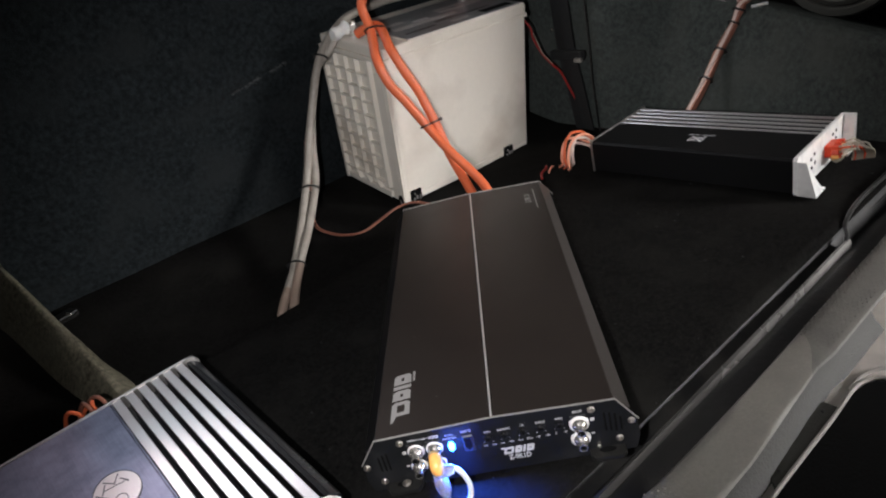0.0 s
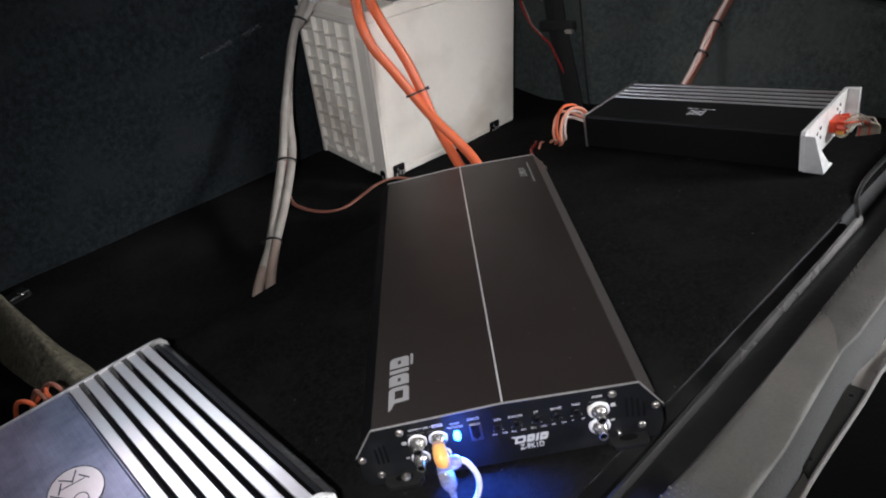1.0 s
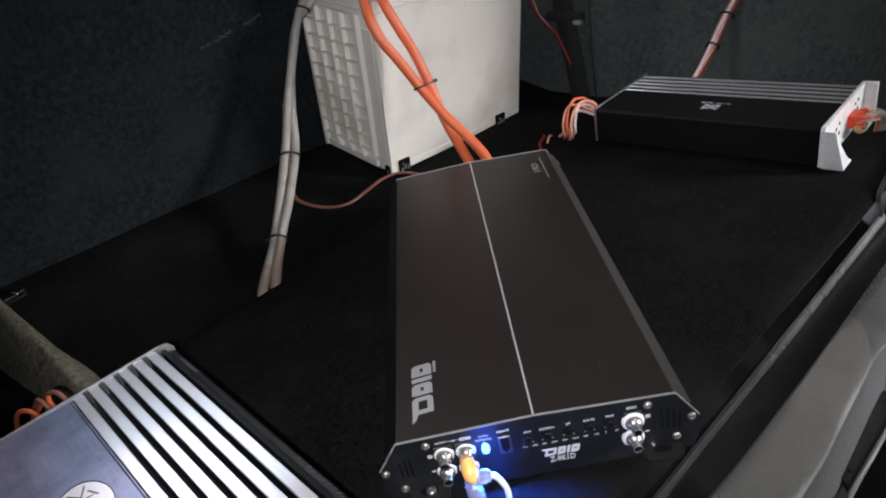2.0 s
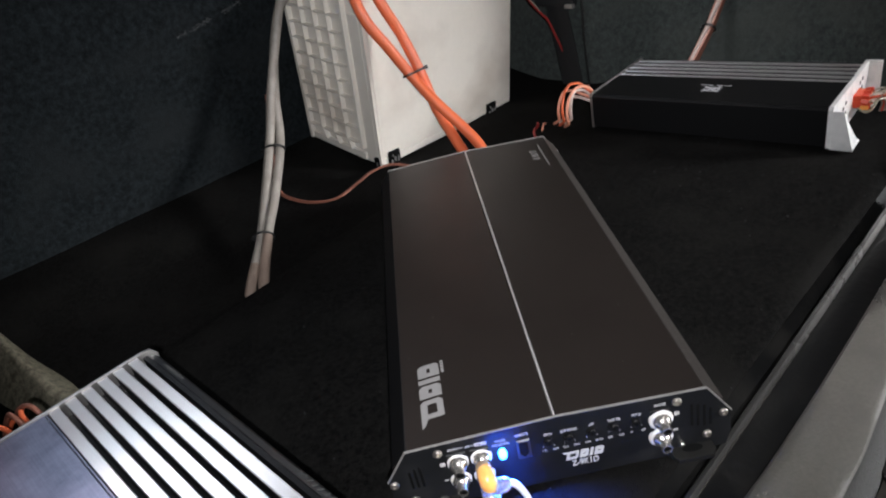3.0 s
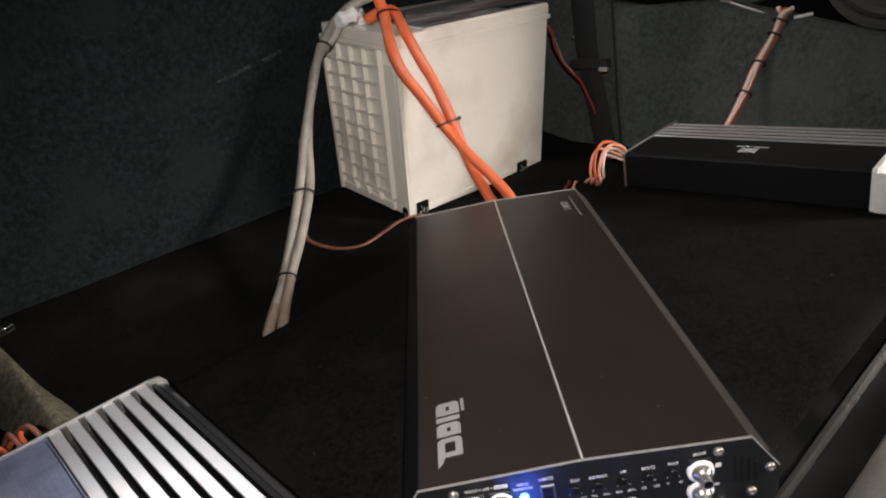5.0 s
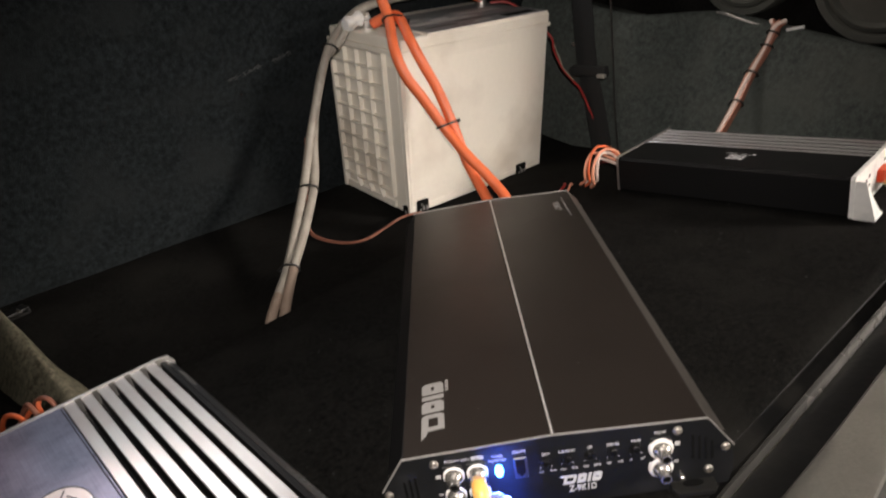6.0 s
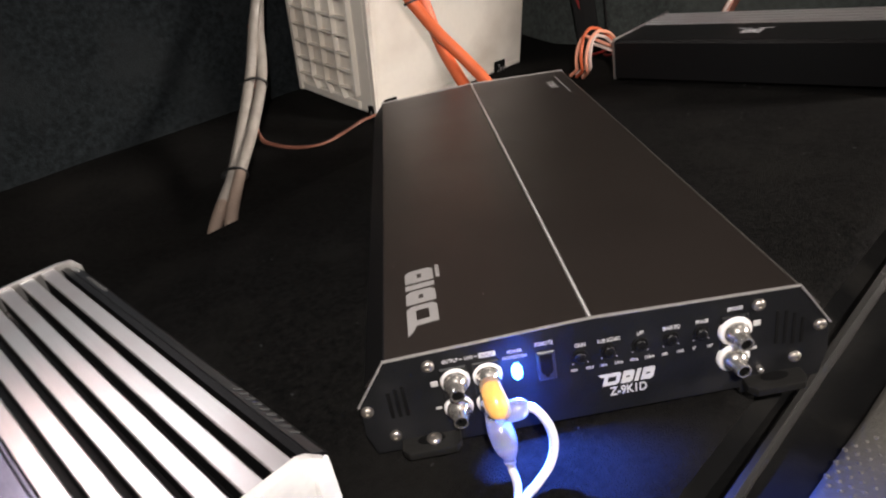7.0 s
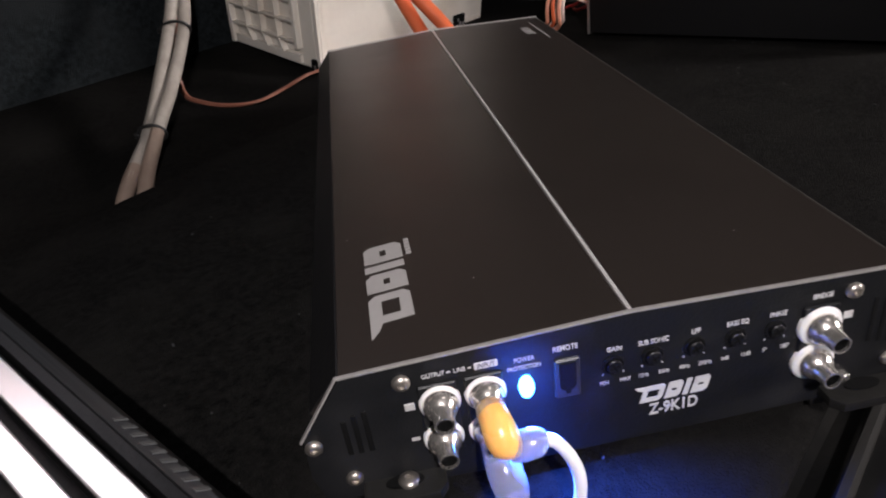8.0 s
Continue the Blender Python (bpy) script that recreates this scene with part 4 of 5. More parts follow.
part("wire", tube([(0.070, 0.345, 0.032), (0.072, 0.372, 0.030), (0.082, 0.405, 0.018), (0.10, 0.44, 0.006)], 0.0023, 8), RED_W, right, "red wire", True)
part("wire", tube([(0.076, 0.345, 0.026), (0.080, 0.370, 0.022), (0.094, 0.398, 0.010), (0.12, 0.42, 0.005)], 0.0023, 8), RED_W, right, "red wire", True)

left, rib1 = ribbed_amp(pose(-0.3683, 0.0296, 0) @ Matrix.Rotation(radians(4.0), 4, "Z") @ Matrix.Rotation(radians(2.5), 4, "X"), 0.232, 0.319, 6, BLUEBR, "silver ribbed car amplifier with gunmetal panel and oval badge", 0.0097, 0.0051, 0.060, 0.009, -0.005, 0.004, 0.009, 0.006)
M = Matrix.Translation((0.097, 0.172, 0.0601)) @ Matrix.Diagonal((0.72, 1.0, 1, 1))
part("badge", lathe([(0.030, 0), (0.030, 0.0006), (0, 0.0006)], 32, M), SILVER, left, "oval silver badge", True)
part("badge_ring", torus(0.0295, 0.0006, M @ Matrix.Translation((0, 0, 0.0006)), 40, 6), STRIP_M, left, "dark ring round the badge", True)
for x, y, w, h, turn in ((0.084, 0.176, 0.0013, 0.016, 30), (0.088, 0.184, 0.0012, 0.014, -25), (0.094, 0.190, 0.0013, 0.013, 35), (0.101, 0.189, 0.0012, 0.014, -30), (0.107, 0.182, 0.0013, 0.012, 25), (0.097, 0.181, 0.0010, 0.020, 80)):
    b = box(-w / 2, w / 2, -h / 2, h / 2, 0.0, 0.0004, 0.0001, 1)
    bmesh.ops.transform(b, matrix=pose(x, y, 0.0606, 0, 0, turn), verts=b.verts)
    part("badge_bar", b, STRIP_M, left)
for x, y, R in ((0.097, 0.158, 0.0068),):
    part("badge_loop", torus(R, 0.0006, Matrix.Translation((x, y, 0.0608)) @ Matrix.Diagonal((0.8, 1.15, 0.5, 1)), 24, 6), STRIP_M, left, "", True)
skirt = Matrix.Translation((0.2318, 0.052, 0.0540)) @ Matrix.Rotation(radians(25), 4, "Y") @ Matrix.Rotation(radians(90), 4, "Z")
for i in range(9):
    b = prism([(-0.0018, -0.0022), (0.0002, -0.0022), (0.0018, 0.0022), (-0.0002, 0.0022)], 0.0003, 0.0007, "z")
    bmesh.ops.transform(b, matrix=skirt @ Matrix.Translation((-0.026 + i * 0.0066, 0, 0)), verts=b.verts)
    part("printed_bar", b, FAINT, left)
for i in range(10):
    b = box(-0.0010, 0.0010, -0.0018, 0.0018, -0.0003, 0.0004)
    bmesh.ops.transform(b, matrix=skirt @ Matrix.Translation((0.205 + i * 0.0034, 0, 0)), verts=b.verts)
    part("printed_bar", b, FAINT, left)
for i in range(4):
    x = 0.104 + i * 0.0085 + 0.002 * math.sin(i * 2.0)
    part("wire", tube([(x + 0.006, 0.318, 0.036), (x, 0.336, 0.056 + 0.006 * (i % 2)), (x - 0.010 + 0.006 * (i % 3), 0.350, 0.056), (x - 0.018 + 0.004 * (i % 2), 0.360, 0.032), (x - 0.022, 0.362, -0.008)], 0.0023, 9), DUSTY if i % 2 else ORANGE, left, "orange insulated wire loop", True)


# ---- the battery ----
bat = thing("battery", pose(0.309, 0.612, 0.002, 8.5, 2.0, 1.5), "large cream plastic battery with dark lid label against the seat", "battery")
W, D, H = 0.329, 0.200, 0.270


def case_box(z0, z1, x0, x1, y0, y1, draft, bevel):
    b = bmesh.new()
    lo = [b.verts.new(p) for p in ((x0 + draft, y0 + draft, z0), (x1 - draft, y0 + draft, z0), (x1 - draft, y1 - draft, z0), (x0 + draft, y1 - draft, z0))]
    hi = [b.verts.new(p) for p in ((x0, y0, z1), (x1, y0, z1), (x1, y1, z1), (x0, y1, z1))]
    b.faces.new(lo[::-1])
    b.faces.new(hi)
    for i in range(4):
        b.faces.new((lo[i], lo[(i + 1) % 4], hi[(i + 1) % 4], hi[i]))
    bmesh.ops.recalc_face_normals(b, faces=b.faces)
    bmesh.ops.bevel(b, geom=b.edges[:], offset=bevel, segments=3, affect="EDGES", profile=0.6)
    return b


part("case", case_box(0.0, H, 0.002, W - 0.002, 0.002, D - 0.002, 0.004, 0.004), CASE, bat, "cream moulded case")
lid = part("lid", case_box(H, H + 0.018, 0.0008, W - 0.0008, 0.0008, D - 0.0008, 0.0, 0.004), CASE, bat, "cream lid")
part("rim", case_box(H - 0.006, H + 0.001, -0.0042, W + 0.001, -0.001, D + 0.001, 0.0, 0.0014), CASE, bat, "seam under the lid")
part("top_block", box(0.055, W - 0.003, 0.003, D - 0.035, H + 0.016, H + 0.0198, 0.0015), CASE, bat, "raised middle of the lid")
lab = part("lid_label", box(0.057, W - 0.005, 0.005, D - 0.040, H + 0.0194, H + 0.0202, 0.0002, 1), LABEL, bat, "dark grey printed label")
for x0, x1, y0, y1, mt in ((0.075, 0.215, 0.062, 0.078, MIDPR), (0.085, 0.120, 0.100, 0.112, MIDPR), (0.130, 0.165, 0.082, 0.092, PRINT), (0.20, 0.30, 0.090, 0.118, MIDPR), (0.282, 0.296, 0.098, 0.110, PRINT), (0.262, 0.276, 0.098, 0.110, PRINT), (0.205, 0.255, 0.100, 0.108, LABEL), (0.150, 0.28, 0.045, 0.052, TIE), (0.075, 0.14, 0.030, 0.036, TIE), (0.17, 0.21, 0.020, 0.032, MIDPR), (0.24, 0.31, 0.016, 0.036, HOLE)):
    part("printed_bar", box(x0, x1, y0, y1, H + 0.0200, H + 0.0205), mt, lab)
# grid of ribs on the end, frames on the long side
gy0, gy1, gz0, gz1 = 0.050, 0.189, 0.032, 0.262
draft = lambda z: 0.004 * (1 - z / H)
for i in range(1, 4):
    y = gy0 + (gy1 - gy0) * i / 4
    rib = [(0.0035 + draft(gz0), gz0), (-0.0062 + draft(gz0), gz0), (-0.0062 + draft(gz1), gz1), (0.0035 + draft(gz1), gz1)]
    part("rib", prism(rib, y - 0.0015, y + 0.0015, "y", 0.0006), CASE, bat)
    foot = [(y - 0.0015, gz0), (y + 0.0015, gz0), (y - 0.0085, gz0 - 0.017), (y - 0.0115, gz0 - 0.017)]
    part("rib", prism(foot, -0.0062 + draft(gz0), 0.0040 + draft(gz0), "x"), CASE, bat)
for j in range(1, 10):
    z = gz0 + (gz1 - gz0) * (j - 1) / 9
    part("rib", box(-0.0058 + draft(z), 0.0035 + draft(z), gy0 - 0.001, gy1 + 0.001, z - 0.0015, z + 0.0015, 0.0006, 1), CASE, bat)
edge = bmesh.new()
for y0, y1, z0, z1 in ((gy1, D - 0.004, 0.004, H - 0.006), (gy0 - 0.007, gy0, 0.024, H - 0.006)):
    prism([(0.004 + draft(z0), z0), (-0.0064 + draft(z0), z0), (-0.0064 + draft(z1), z1), (0.004 + draft(z1), z1)], y0, y1, "y", 0.0012, edge)
box(-0.0064, 0.004, gy0 + 0.0005, gy1 - 0.0005, gz1, H - 0.0064, 0.0008, 1, edge)
box(0.0008, 0.008, gy0 - 0.006, gy1 - 0.0005, 0.004, gz0 - 0.016, 0.0008, 1, edge)
part("end_frame", edge, CASE, bat, "moulded frame round the ribbed end")
post = prism([(0.004 + draft(0), 0.004), (-0.0005 + draft(0), 0.004), (-0.0005, H - 0.026), (0.004, H - 0.026)], 0.014, 0.038, "y", 0.0012)
part("end_column", post, CASE, bat, "smooth moulded column")
post = prism([(0.006 + draft(0), 0.004), (-0.0026 + draft(0), 0.004), (-0.0026, H - 0.006), (0.006, H - 0.006)], 0.003, 0.0105, "y", 0.0014)
part("corner_post", post, CASE, bat, "raised moulded corner")
b = sheet(lambda u, v: (0.012 + (W - 0.024) * u, 0.0052 - 0.004 * v - 0.0042 * (math.sin(math.pi * u) * math.sin(math.pi * v)) ** 0.5 - 0.0012 * noise.noise(Vector((u * 3.2, v * 2.6, 4))), 0.016 + (H - 0.036) * v), steps(0, 1, 40), steps(0, 1, 28))
part("long_side", b, CASE, bat, "slightly bulged plastic wall", True)
fr = bmesh.new()
box(0.004, 0.010, 0.0022, 0.0080, 0.004, H - 0.004, 0.001, 1, fr)
box(0.010, W - 0.010, 0.0026, 0.0080, H - 0.020, H - 0.016, 0.001, 1, fr)
box(0.010, W - 0.010, 0.0040, 0.0090, 0.012, 0.014, 0.0006, 1, fr)
part("side_frame", fr, CASE, bat, "shallow moulded frame")
for x, y in ((0.030, 0.0045), (0.268, 0.0045)):
    s = part("hold_down_slot", box(x - 0.013, x + 0.010, y - 0.0040, y + 0.002, 0.001, 0.023, 0.0012, 1), HOLE, bat, "dark slotted hold-down")
    for dx, z, w, h in ((-0.0085, 0.0060, 0.0018, 0.0034), (-0.0015, 0.0090, 0.0022, 0.0042), (0.0052, 0.0070, 0.0014, 0.0050), (-0.0060, 0.0160, 0.0012, 0.0022)):
        part("tooth", box(x + dx - w, x + dx + w, y - 0.0050, y - 0.0035, z - h, z + h, 0.0006, 1), LEAD, s, "dull metal tooth")
slot = part("hold_down_slot", box(-0.001, 0.006, 0.008, 0.020, 0.001, 0.016, 0.0006, 1), HOLE, bat, "dark slotted hold-down")
part("tooth", box(-0.0022, 0.0, 0.0105, 0.0135, 0.003, 0.010, 0.0006, 1), LEAD, slot, "dull metal tooth")
for x, y in ((0.030, 0.130), (0.285, 0.128)):
    t = part("terminal_post", lathe([(0.010, H + 0.016), (0.010, H + 0.022), (0.0085, H + 0.023), (0.008, H + 0.036), (0, H + 0.037)], 18, pose(x, y, 0)), LEAD, bat, "lead terminal post", True)
    part("nut", lathe([(0.007, H + 0.034), (0.007, H + 0.041), (0, H + 0.041)], 6, pose(x, y, 0)), NICKEL, t, "steel nut")

# ---- cables ----
Rb = bat.matrix_world


def strands(points, offset, turn):
    """Two lines that run beside each other, crossing as the bundle twists; turn gives the angle at each point."""
    line = [Vector(p) for p in points]
    out = ([], [])
    for i, p in enumerate(line):
        d = (line[min(i + 1, len(line) - 1)] - line[max(i - 1, 0)]).normalized()
        side = d.cross(Vector((0.3, -0.9, 0.35))).normalized()
        up = d.cross(side)
        a = turn[i]
        k = offset[i]
        v = (side * math.cos(a) + up * math.sin(a)) * k
        out[0].append(p + v)
        out[1].append(p - v)
    return out


white = thing("power_cable", pose(0, 0, 0), "thick dirty-white power cables tied together beside the battery", "cable")
wl = [(0.262, 0.700, 0.272), (0.230, 0.697, 0.215), (0.199, 0.685, 0.156), (0.172, 0.668, 0.102), (0.118, 0.618, 0.055), (0.064, 0.565, 0.020), (0.030, 0.528, 0.004), (0.006, 0.502, -0.010), (-0.002, 0.490, -0.022)]
a, c = strands(wl, [0.0060, 0.0062, 0.0066, 0.0074, 0.0070, 0.0060, 0.0062, 0.0080, 0.011], [-1.0, -1.0, -0.45, 0.55, 0.85, 1.35, 0.9, 0.6, 0.5])
c = c[:-1]  # one strand is cut shorter
lugp = Rb @ Vector((0.030, 0.130, H + 0.030))
head_a = [(0.550, 0.716, 0.328), (0.490, 0.716, 0.337), (0.425, 0.713, 0.340), (0.355, 0.710, 0.335), (0.315, 0.708, 0.319), (0.288, 0.705, 0.300)]
head_c = [Rb @ Vector((0.022, 0.130, H + 0.034)), Rb @ Vector((0.002, 0.128, H + 0.036)), (0.292, 0.700, 0.291)]
head_a = [Vector(p) for p in head_a]
head_c = [Vector(p) for p in head_c]
part("cable", tube(head_a + a, 0.0068, 14, 8, None, 0.05), WHITE_C, white, "dirty white jacket", True)
part("cable", tube(head_c + c, 0.0068, 14, 8, None, 0.05), WHITE_C, white, "dirty white jacket", True)
for end in (a, c):
    part("stained_end", tube(end[-3:], 0.0071, 14, 8, None, 0.05), STAIN, white, "cut cable end stained brown", True)
part("lug", box(-0.014, 0.012, -0.010, 0.010, -0.0015, 0.0015, 0.001, 1), LEAD, white, "crimped cable lug").matrix_local = Matrix.Translation(lugp) @ Rb.to_3x3().to_4x4()
tape_a, tape_b = Rb @ Vector((0.016, 0.126, H + 0.035)), Rb @ Vector((-0.016, 0.118, H + 0.030))
wrap = lathe([(0.0086, 0), (0.0125, 0.003), (0.0098, 0.010), (0.0090, 0.018), (0.0116, 0.027), (0.0092, 0.034), (0.0078, 0.036)], 14, Matrix.Translation(tape_a) @ (tape_b - tape_a).to_track_quat("Z", "Y").to_matrix().to_4x4())
for v in wrap.verts:
    v.co += Vector((noise.noise(v.co * 220), noise.noise(v.co * 220 + Vector((7, 0, 0))), noise.noise(v.co * 220 + Vector((0, 9, 0))))) * 0.0024
part("tape_wrap", wrap, COLLAR, white, "crumpled white tape round the lug")
for p, d, R, s in (((0.276, 0.7022, 0.287), (0.026, 0.004, 0.030), 0.0148, 0.72), ((0.163, 0.660, 0.093), (0.05, 0.05, 0.05), 0.0155, 0.72), ((0.064, 0.565, 0.020), (0.05, 0.05, 0.03), 0.0136, 0.80)):
    cable_tie(white, p, d, R, s)

orange = thing("power_cable", pose(0, 0, 0), "thick bright orange power cables tied together over the battery", "cable")
a = [(0.327, 0.600, 0.318), (0.302, 0.562, 0.278), (0.304, 0.548, 0.240), (0.320, 0.538, 0.204), (0.338, 0.525, 0.160), (0.347, 0.492, 0.118), (0.358, 0.460, 0.082), (0.362, 0.432, 0.054), (0.352, 0.400, 0.026)]
c = [(0.345, 0.600, 0.317), (0.330, 0.560, 0.288), (0.336, 0.545, 0.250), (0.349, 0.536, 0.208), (0.354, 0.520, 0.158), (0.358, 0.504, 0.100), (0.354, 0.474, 0.062), (0.347, 0.444, 0.036), (0.335, 0.408, 0.014)]
a, c = [Vector(p) for p in a], [Vector(p) for p in c]
post2 = Rb @ Vector((0.285, 0.128, H + 0.034))
top_a = [post2, Vector((0.555, 0.695, 0.330)), Vector((0.465, 0.655, 0.347)), Vector((0.385, 0.628, 0.366)), Vector((0.345, 0.618, 0.369)), Vector((0.330, 0.614, 0.352))]
top_c = [Vector((0.322, 0.640, 0.312)), Vector((0.336, 0.622, 0.319))]
part("cable", tube(top_a + a, 0.0078, 14), ORANGE, orange, "bright orange rubber jacket", True)
part("cable", tube(top_c + c, 0.0078, 14), ORANGE, orange, "bright orange rubber jacket", True)
part("lug", box(-0.014, 0.014, -0.009, 0.009, -0.0015, 0.0015, 0.001, 1), LEAD, orange, "copper cable lug").matrix_local = Matrix.Translation(post2) @ Rb.to_3x3().to_4x4()
for p, d, w, R, s in (((0.3345, 0.596, 0.314), (-0.02, -0.04, -0.04), (0.018, 0, 0), 0.0190, 0.56), ((0.346, 0.5225, 0.158), (0.01, -0.25, -0.75), (0.016, -0.005, -0.002), 0.0172, 0.58)):
    cable_tie(orange, p, d, R, s, across=w)

thin = thing("speaker_wire", pose(0, 0, 0), "thin orange twin wire lying on the carpet", "wire")
tl = [(0.200, 0.706, 0.160), (0.184, 0.703, 0.100), (0.166, 0.699, 0.050), (0.160, 0.690, 0.016), (0.163, 0.660, 0.008), (0.178, 0.622, 0.004), (0.205, 0.598, 0.004), (0.250, 0.606, 0.006), (0.285, 0.610, 0.010), (0.314, 0.596, 0.012), (0.335, 0.570, 0.004)]
part("wire", tube(tl, 0.0019, 8), DUSTY, thin, "dusty orange strand", True)
part("wire", tube([(x + 0.0015, y - 0.0035, z + 0.001) for x, y, z in tl], 0.0017, 8), DUSTY, thin, "second dusty strand", True)

redw = thing("red_wire", pose(0, 0, 0), "thin red wire from the battery down to the floor", "wire")
part("wire", tube([Rb @ Vector((0.290, 0.110, H + 0.028)), Rb @ Vector((0.318, 0.080, H + 0.024)), (0.662, 0.600, 0.235), (0.670, 0.598, 0.205), (0.682, 0.592, 0.170), (0.698, 0.582, 0.142), (0.708, 0.576, 0.126), (0.718, 0.568, 0.090), (0.726, 0.560, 0.055), (0.728, 0.545, 0.006)], 0.0022, 8), RED_W, redw, "", True)
part("wire", tube([(0.671, 0.597, 0.215), (0.676, 0.592, 0.190), (0.679, 0.588, 0.172), (0.688, 0.584, 0.158), (0.694, 0.579, 0.146)], 0.0007, 6), TAN_W, redw, "thin pale strand", True)
scrap = thing("wire_scrap", pose(0, 0, 0), "short scrap of red wire on the carpet", "wire")
part("wire", tube([(0.505, 0.455, 0.002), (0.520, 0.470, 0.004), (0.540, 0.478, 0.005), (0.552, 0.490, 0.002)], 0.0022, 8), RED_W, scrap, "", True)
part("wire", tube([(0.530, 0.462, 0.002), (0.545, 0.470, 0.006), (0.556, 0.476, 0.002)], 0.0018, 8), SALMON, scrap, "", True)

bundle = thing("wire_bundle", pose(0, 0, 0), "bundle of copper-coloured speaker wires with black ties on the trim", "wire bundle")
bl = [(0.740, 0.330, 0.030), (0.775, 0.331, 0.052), (0.821, 0.331, 0.085), (0.866, 0.330, 0.125), (0.896, 0.320, 0.165), (0.908, 0.314, 0.190)]
for k in range(6):
    ang = k * math.pi / 3
    off = Vector((0.0045 * math.cos(ang), 0.0055 * math.sin(ang), -0.0035 * math.cos(ang)))
    pts = [Vector(p) + off * (0.8 + 0.25 * math.sin(i * 2.1 + k)) for i, p in enumerate(bl)]
    fan = Vector((0.012 + 0.004 * math.sin(k * 3.0), 0.014 * math.cos(ang), 0.016 - 0.002 * k))
    pts.append(pts[-1] + fan)
    part("wire", tube(pts, 0.0036, 8), COPPER if k % 3 else PALE_W, bundle, "copper-coloured insulated wire", True)
for i, f in ((2, 0.0), (3, 0.0), (4, 0.0), (4, 0.8)):
    p = Vector(bl[i]).lerp(Vector(bl[min(i + 1, 5)]), f)
    cable_tie(bundle, p, Vector(bl[min(i + 1, 5)]) - Vector(bl[i - 1]), 0.0108, 0.95)

part("wire_end", tube([(0.915, 0.298, 0.188), (0.922, 0.286, 0.189), (0.929, 0.275, 0.190)], 0.0028, 8), COLLAR, bundle, "white sleeved wire end", True)

# ---- belt, buckle and latch ----
belt = thing("seat_belt", pose(0, 0, 0), "black seat belt hanging down the side trim with a buckle", "seat belt")
line = [(0.748, 0.585, 0.40), (0.742, 0.580, 0.28), (0.735, 0.572, 0.17), (0.733, 0.560, 0.10), (0.733, 0.548, 0.004)]
b = bmesh.new()
pts = smooth_line(line, 6)
rows = [[b.verts.new(p + Vector((dx, dy, 0))) for dx, dy in ((-0.010, -0.024), (-0.011, 0.0), (-0.010, 0.022), (-0.008, 0.022), (-0.008, -0.024))] for p in pts]
for p, q in zip(rows, rows[1:]):
    for i in range(5):
        b.faces.new((p[i], p[(i + 1) % 5], q[(i + 1) % 5], q[i]))
b.faces.new(rows[0])
b.faces.new(rows[-1])
part("webbing", b, STRAP, belt, "black webbing")
bk = part("buckle", box(0.708, 0.723, 0.518, 0.600, 0.150, 0.168, 0.005), STRAP, belt, "black plastic buckle")
part("tongue", box(0.7000, 0.7075, 0.512, 0.530, 0.1490, 0.1560, 0.0020), LEAD, bk, "chrome tongue")
part("rivet", lathe([(0.003, 0), (0.003, 0.002), (0, 0.003)], 10, Matrix.Translation((0.726, 0.600, 0.205)) @ Matrix.Rotation(radians(-90), 4, "Y")), NICKEL, belt, "small bright rivet", True)
part("piping", tube([(0.730, 0.512, 0.30), (0.728, 0.512, 0.18), (0.727, 0.514, 0.09), (0.727, 0.512, 0.004)], 0.0016, 6), RUBBER, belt, "thin black edge piping", True)

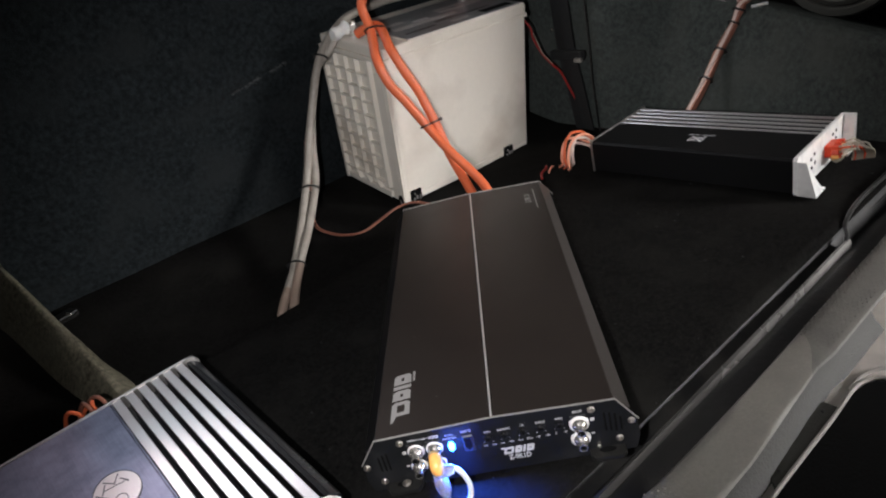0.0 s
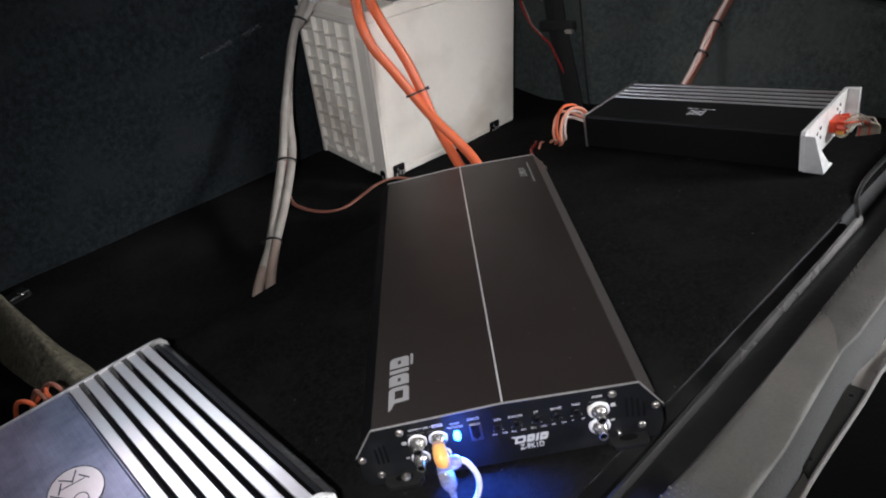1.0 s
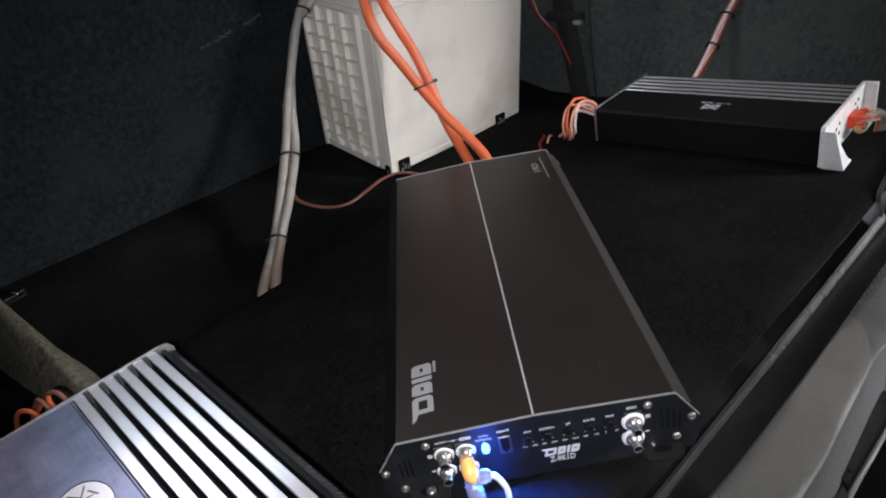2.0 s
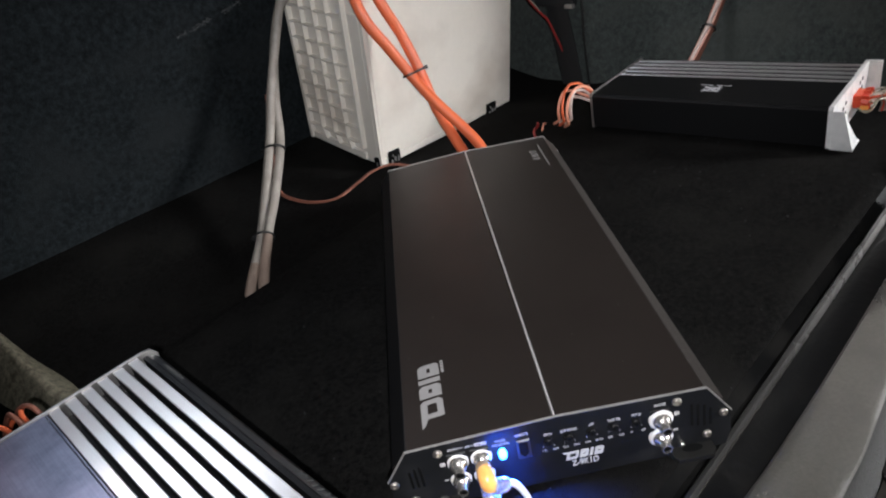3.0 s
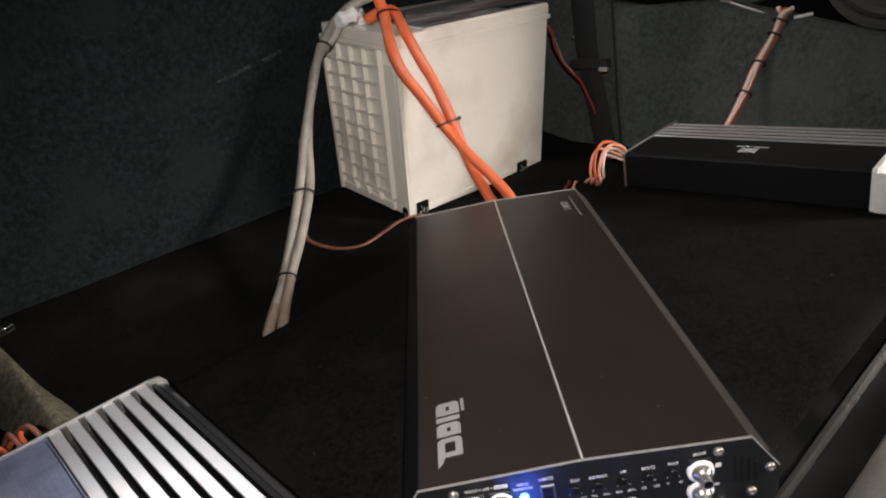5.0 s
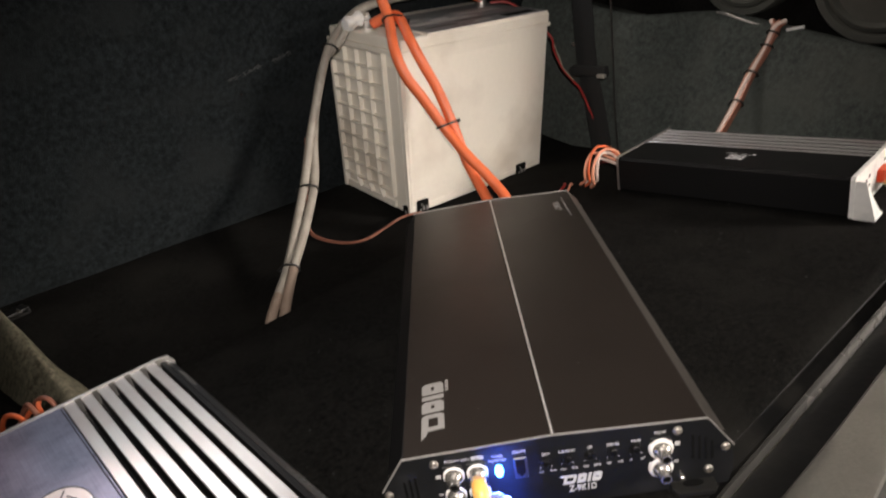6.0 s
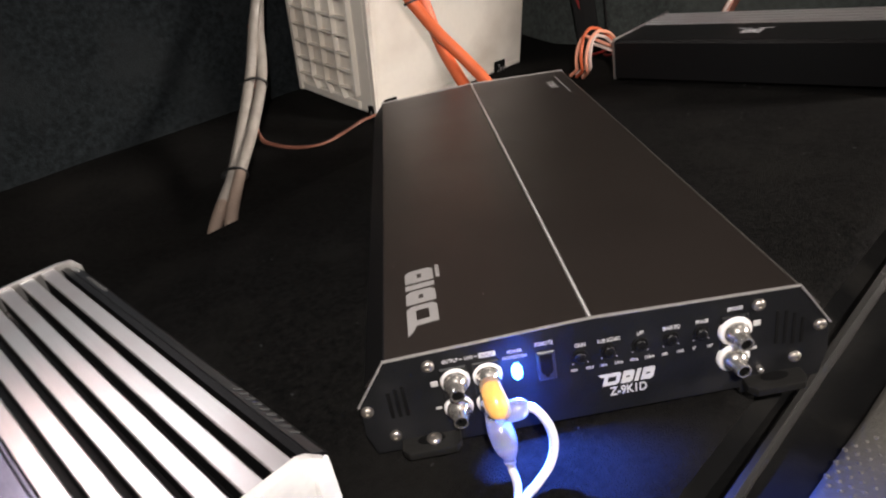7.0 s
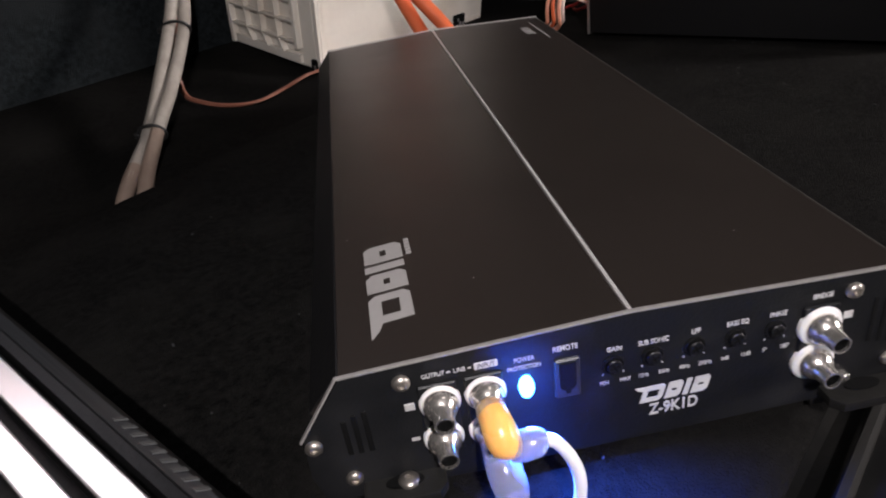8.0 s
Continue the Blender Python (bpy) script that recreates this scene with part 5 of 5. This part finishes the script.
latch = thing("cargo_latch", pose(-0.258, 0.770, 0.026, 0, 0, 20), "small black tie-down latch at the foot of the seat", "latch")
part("base", box(-0.016, 0.016, -0.012, 0.012, 0, 0.010, 0.002), FLATBL, latch)
part("hook", tube([(-0.012, -0.012, 0.006), (-0.008, -0.024, 0.008), (0.006, -0.026, 0.008), (0.012, -0.014, 0.007)], 0.0016, 8), FOOT, latch, "dull wire hook", True)
part("lever", box(-0.001, 0.002, -0.020, -0.006, 0.010, 0.0120, 0.0006), NICKEL, latch, "worn chrome lever")

# ---- round speakers above the ledge ----
for y, z, R, lab in ((0.404, 0.298, 0.093, "round black speaker with a grey cone on the side wall"), (0.178, 0.258, 0.108, "larger round black speaker with a grey cone on the side wall")):
    sp = thing("speaker", Matrix.Translation((1.005, y, z)) @ Matrix.Rotation(radians(-90), 4, "Y"), lab, "speaker", "side wall speakers")
    part("basket_ring", lathe([(R * 0.80, 0.0), (R * 1.0, 0.0), (R * 1.0, 0.030), (R * 0.96, 0.038), (R * 0.86, 0.038), (R * 0.82, 0.030)], 40), SURR, sp, "black mounting ring", True)
    part("surround", lathe([(R * 0.84, 0.026), (R * 0.80, 0.036), (R * 0.74, 0.038), (R * 0.68, 0.030), (R * 0.66, 0.022)], 40), SURR, sp, "rubber surround", True)
    part("cone", lathe([(R * 0.68, 0.024), (R * 0.40, 0.010), (R * 0.24, 0.004), (R * 0.22, 0.008), (R * 0.12, 0.016), (0, 0.018)], 40), CONE, sp, "grey paper cone", True)

# ---- dust and lint ----
g = bmesh.new()
for i in range(22):
    x, y, r = random.uniform(-0.10, 0.10), random.uniform(0.01, 0.49), random.uniform(0.00018, 0.00036)
    lathe([(r, 0), (r * 0.7, r * 0.5), (0, r * 0.7)], 6, on_top(x, y), g)
tagged(part("dust_specks", g, MIDPR, amp, "pale specks of dust"), kind="stuff")
g = bmesh.new()
for i in range(90):
    x, y = random.uniform(-0.12, 0.75), random.uniform(-0.06, 0.42)
    r = random.uniform(0.0002, 0.0006)
    m = pose(x, y, floor_z(x, y) + 0.0004, random.uniform(-20, 20), random.uniform(-20, 20), random.uniform(0, 360))
    merge(g, box(-r * random.uniform(1, 3), r * random.uniform(1, 3), -r, r, -0.0003, 0.0004), m)
lone("carpet_lint", g, LINT_D, "pale lint and crumbs on the black carpet", "lint", "stuff")
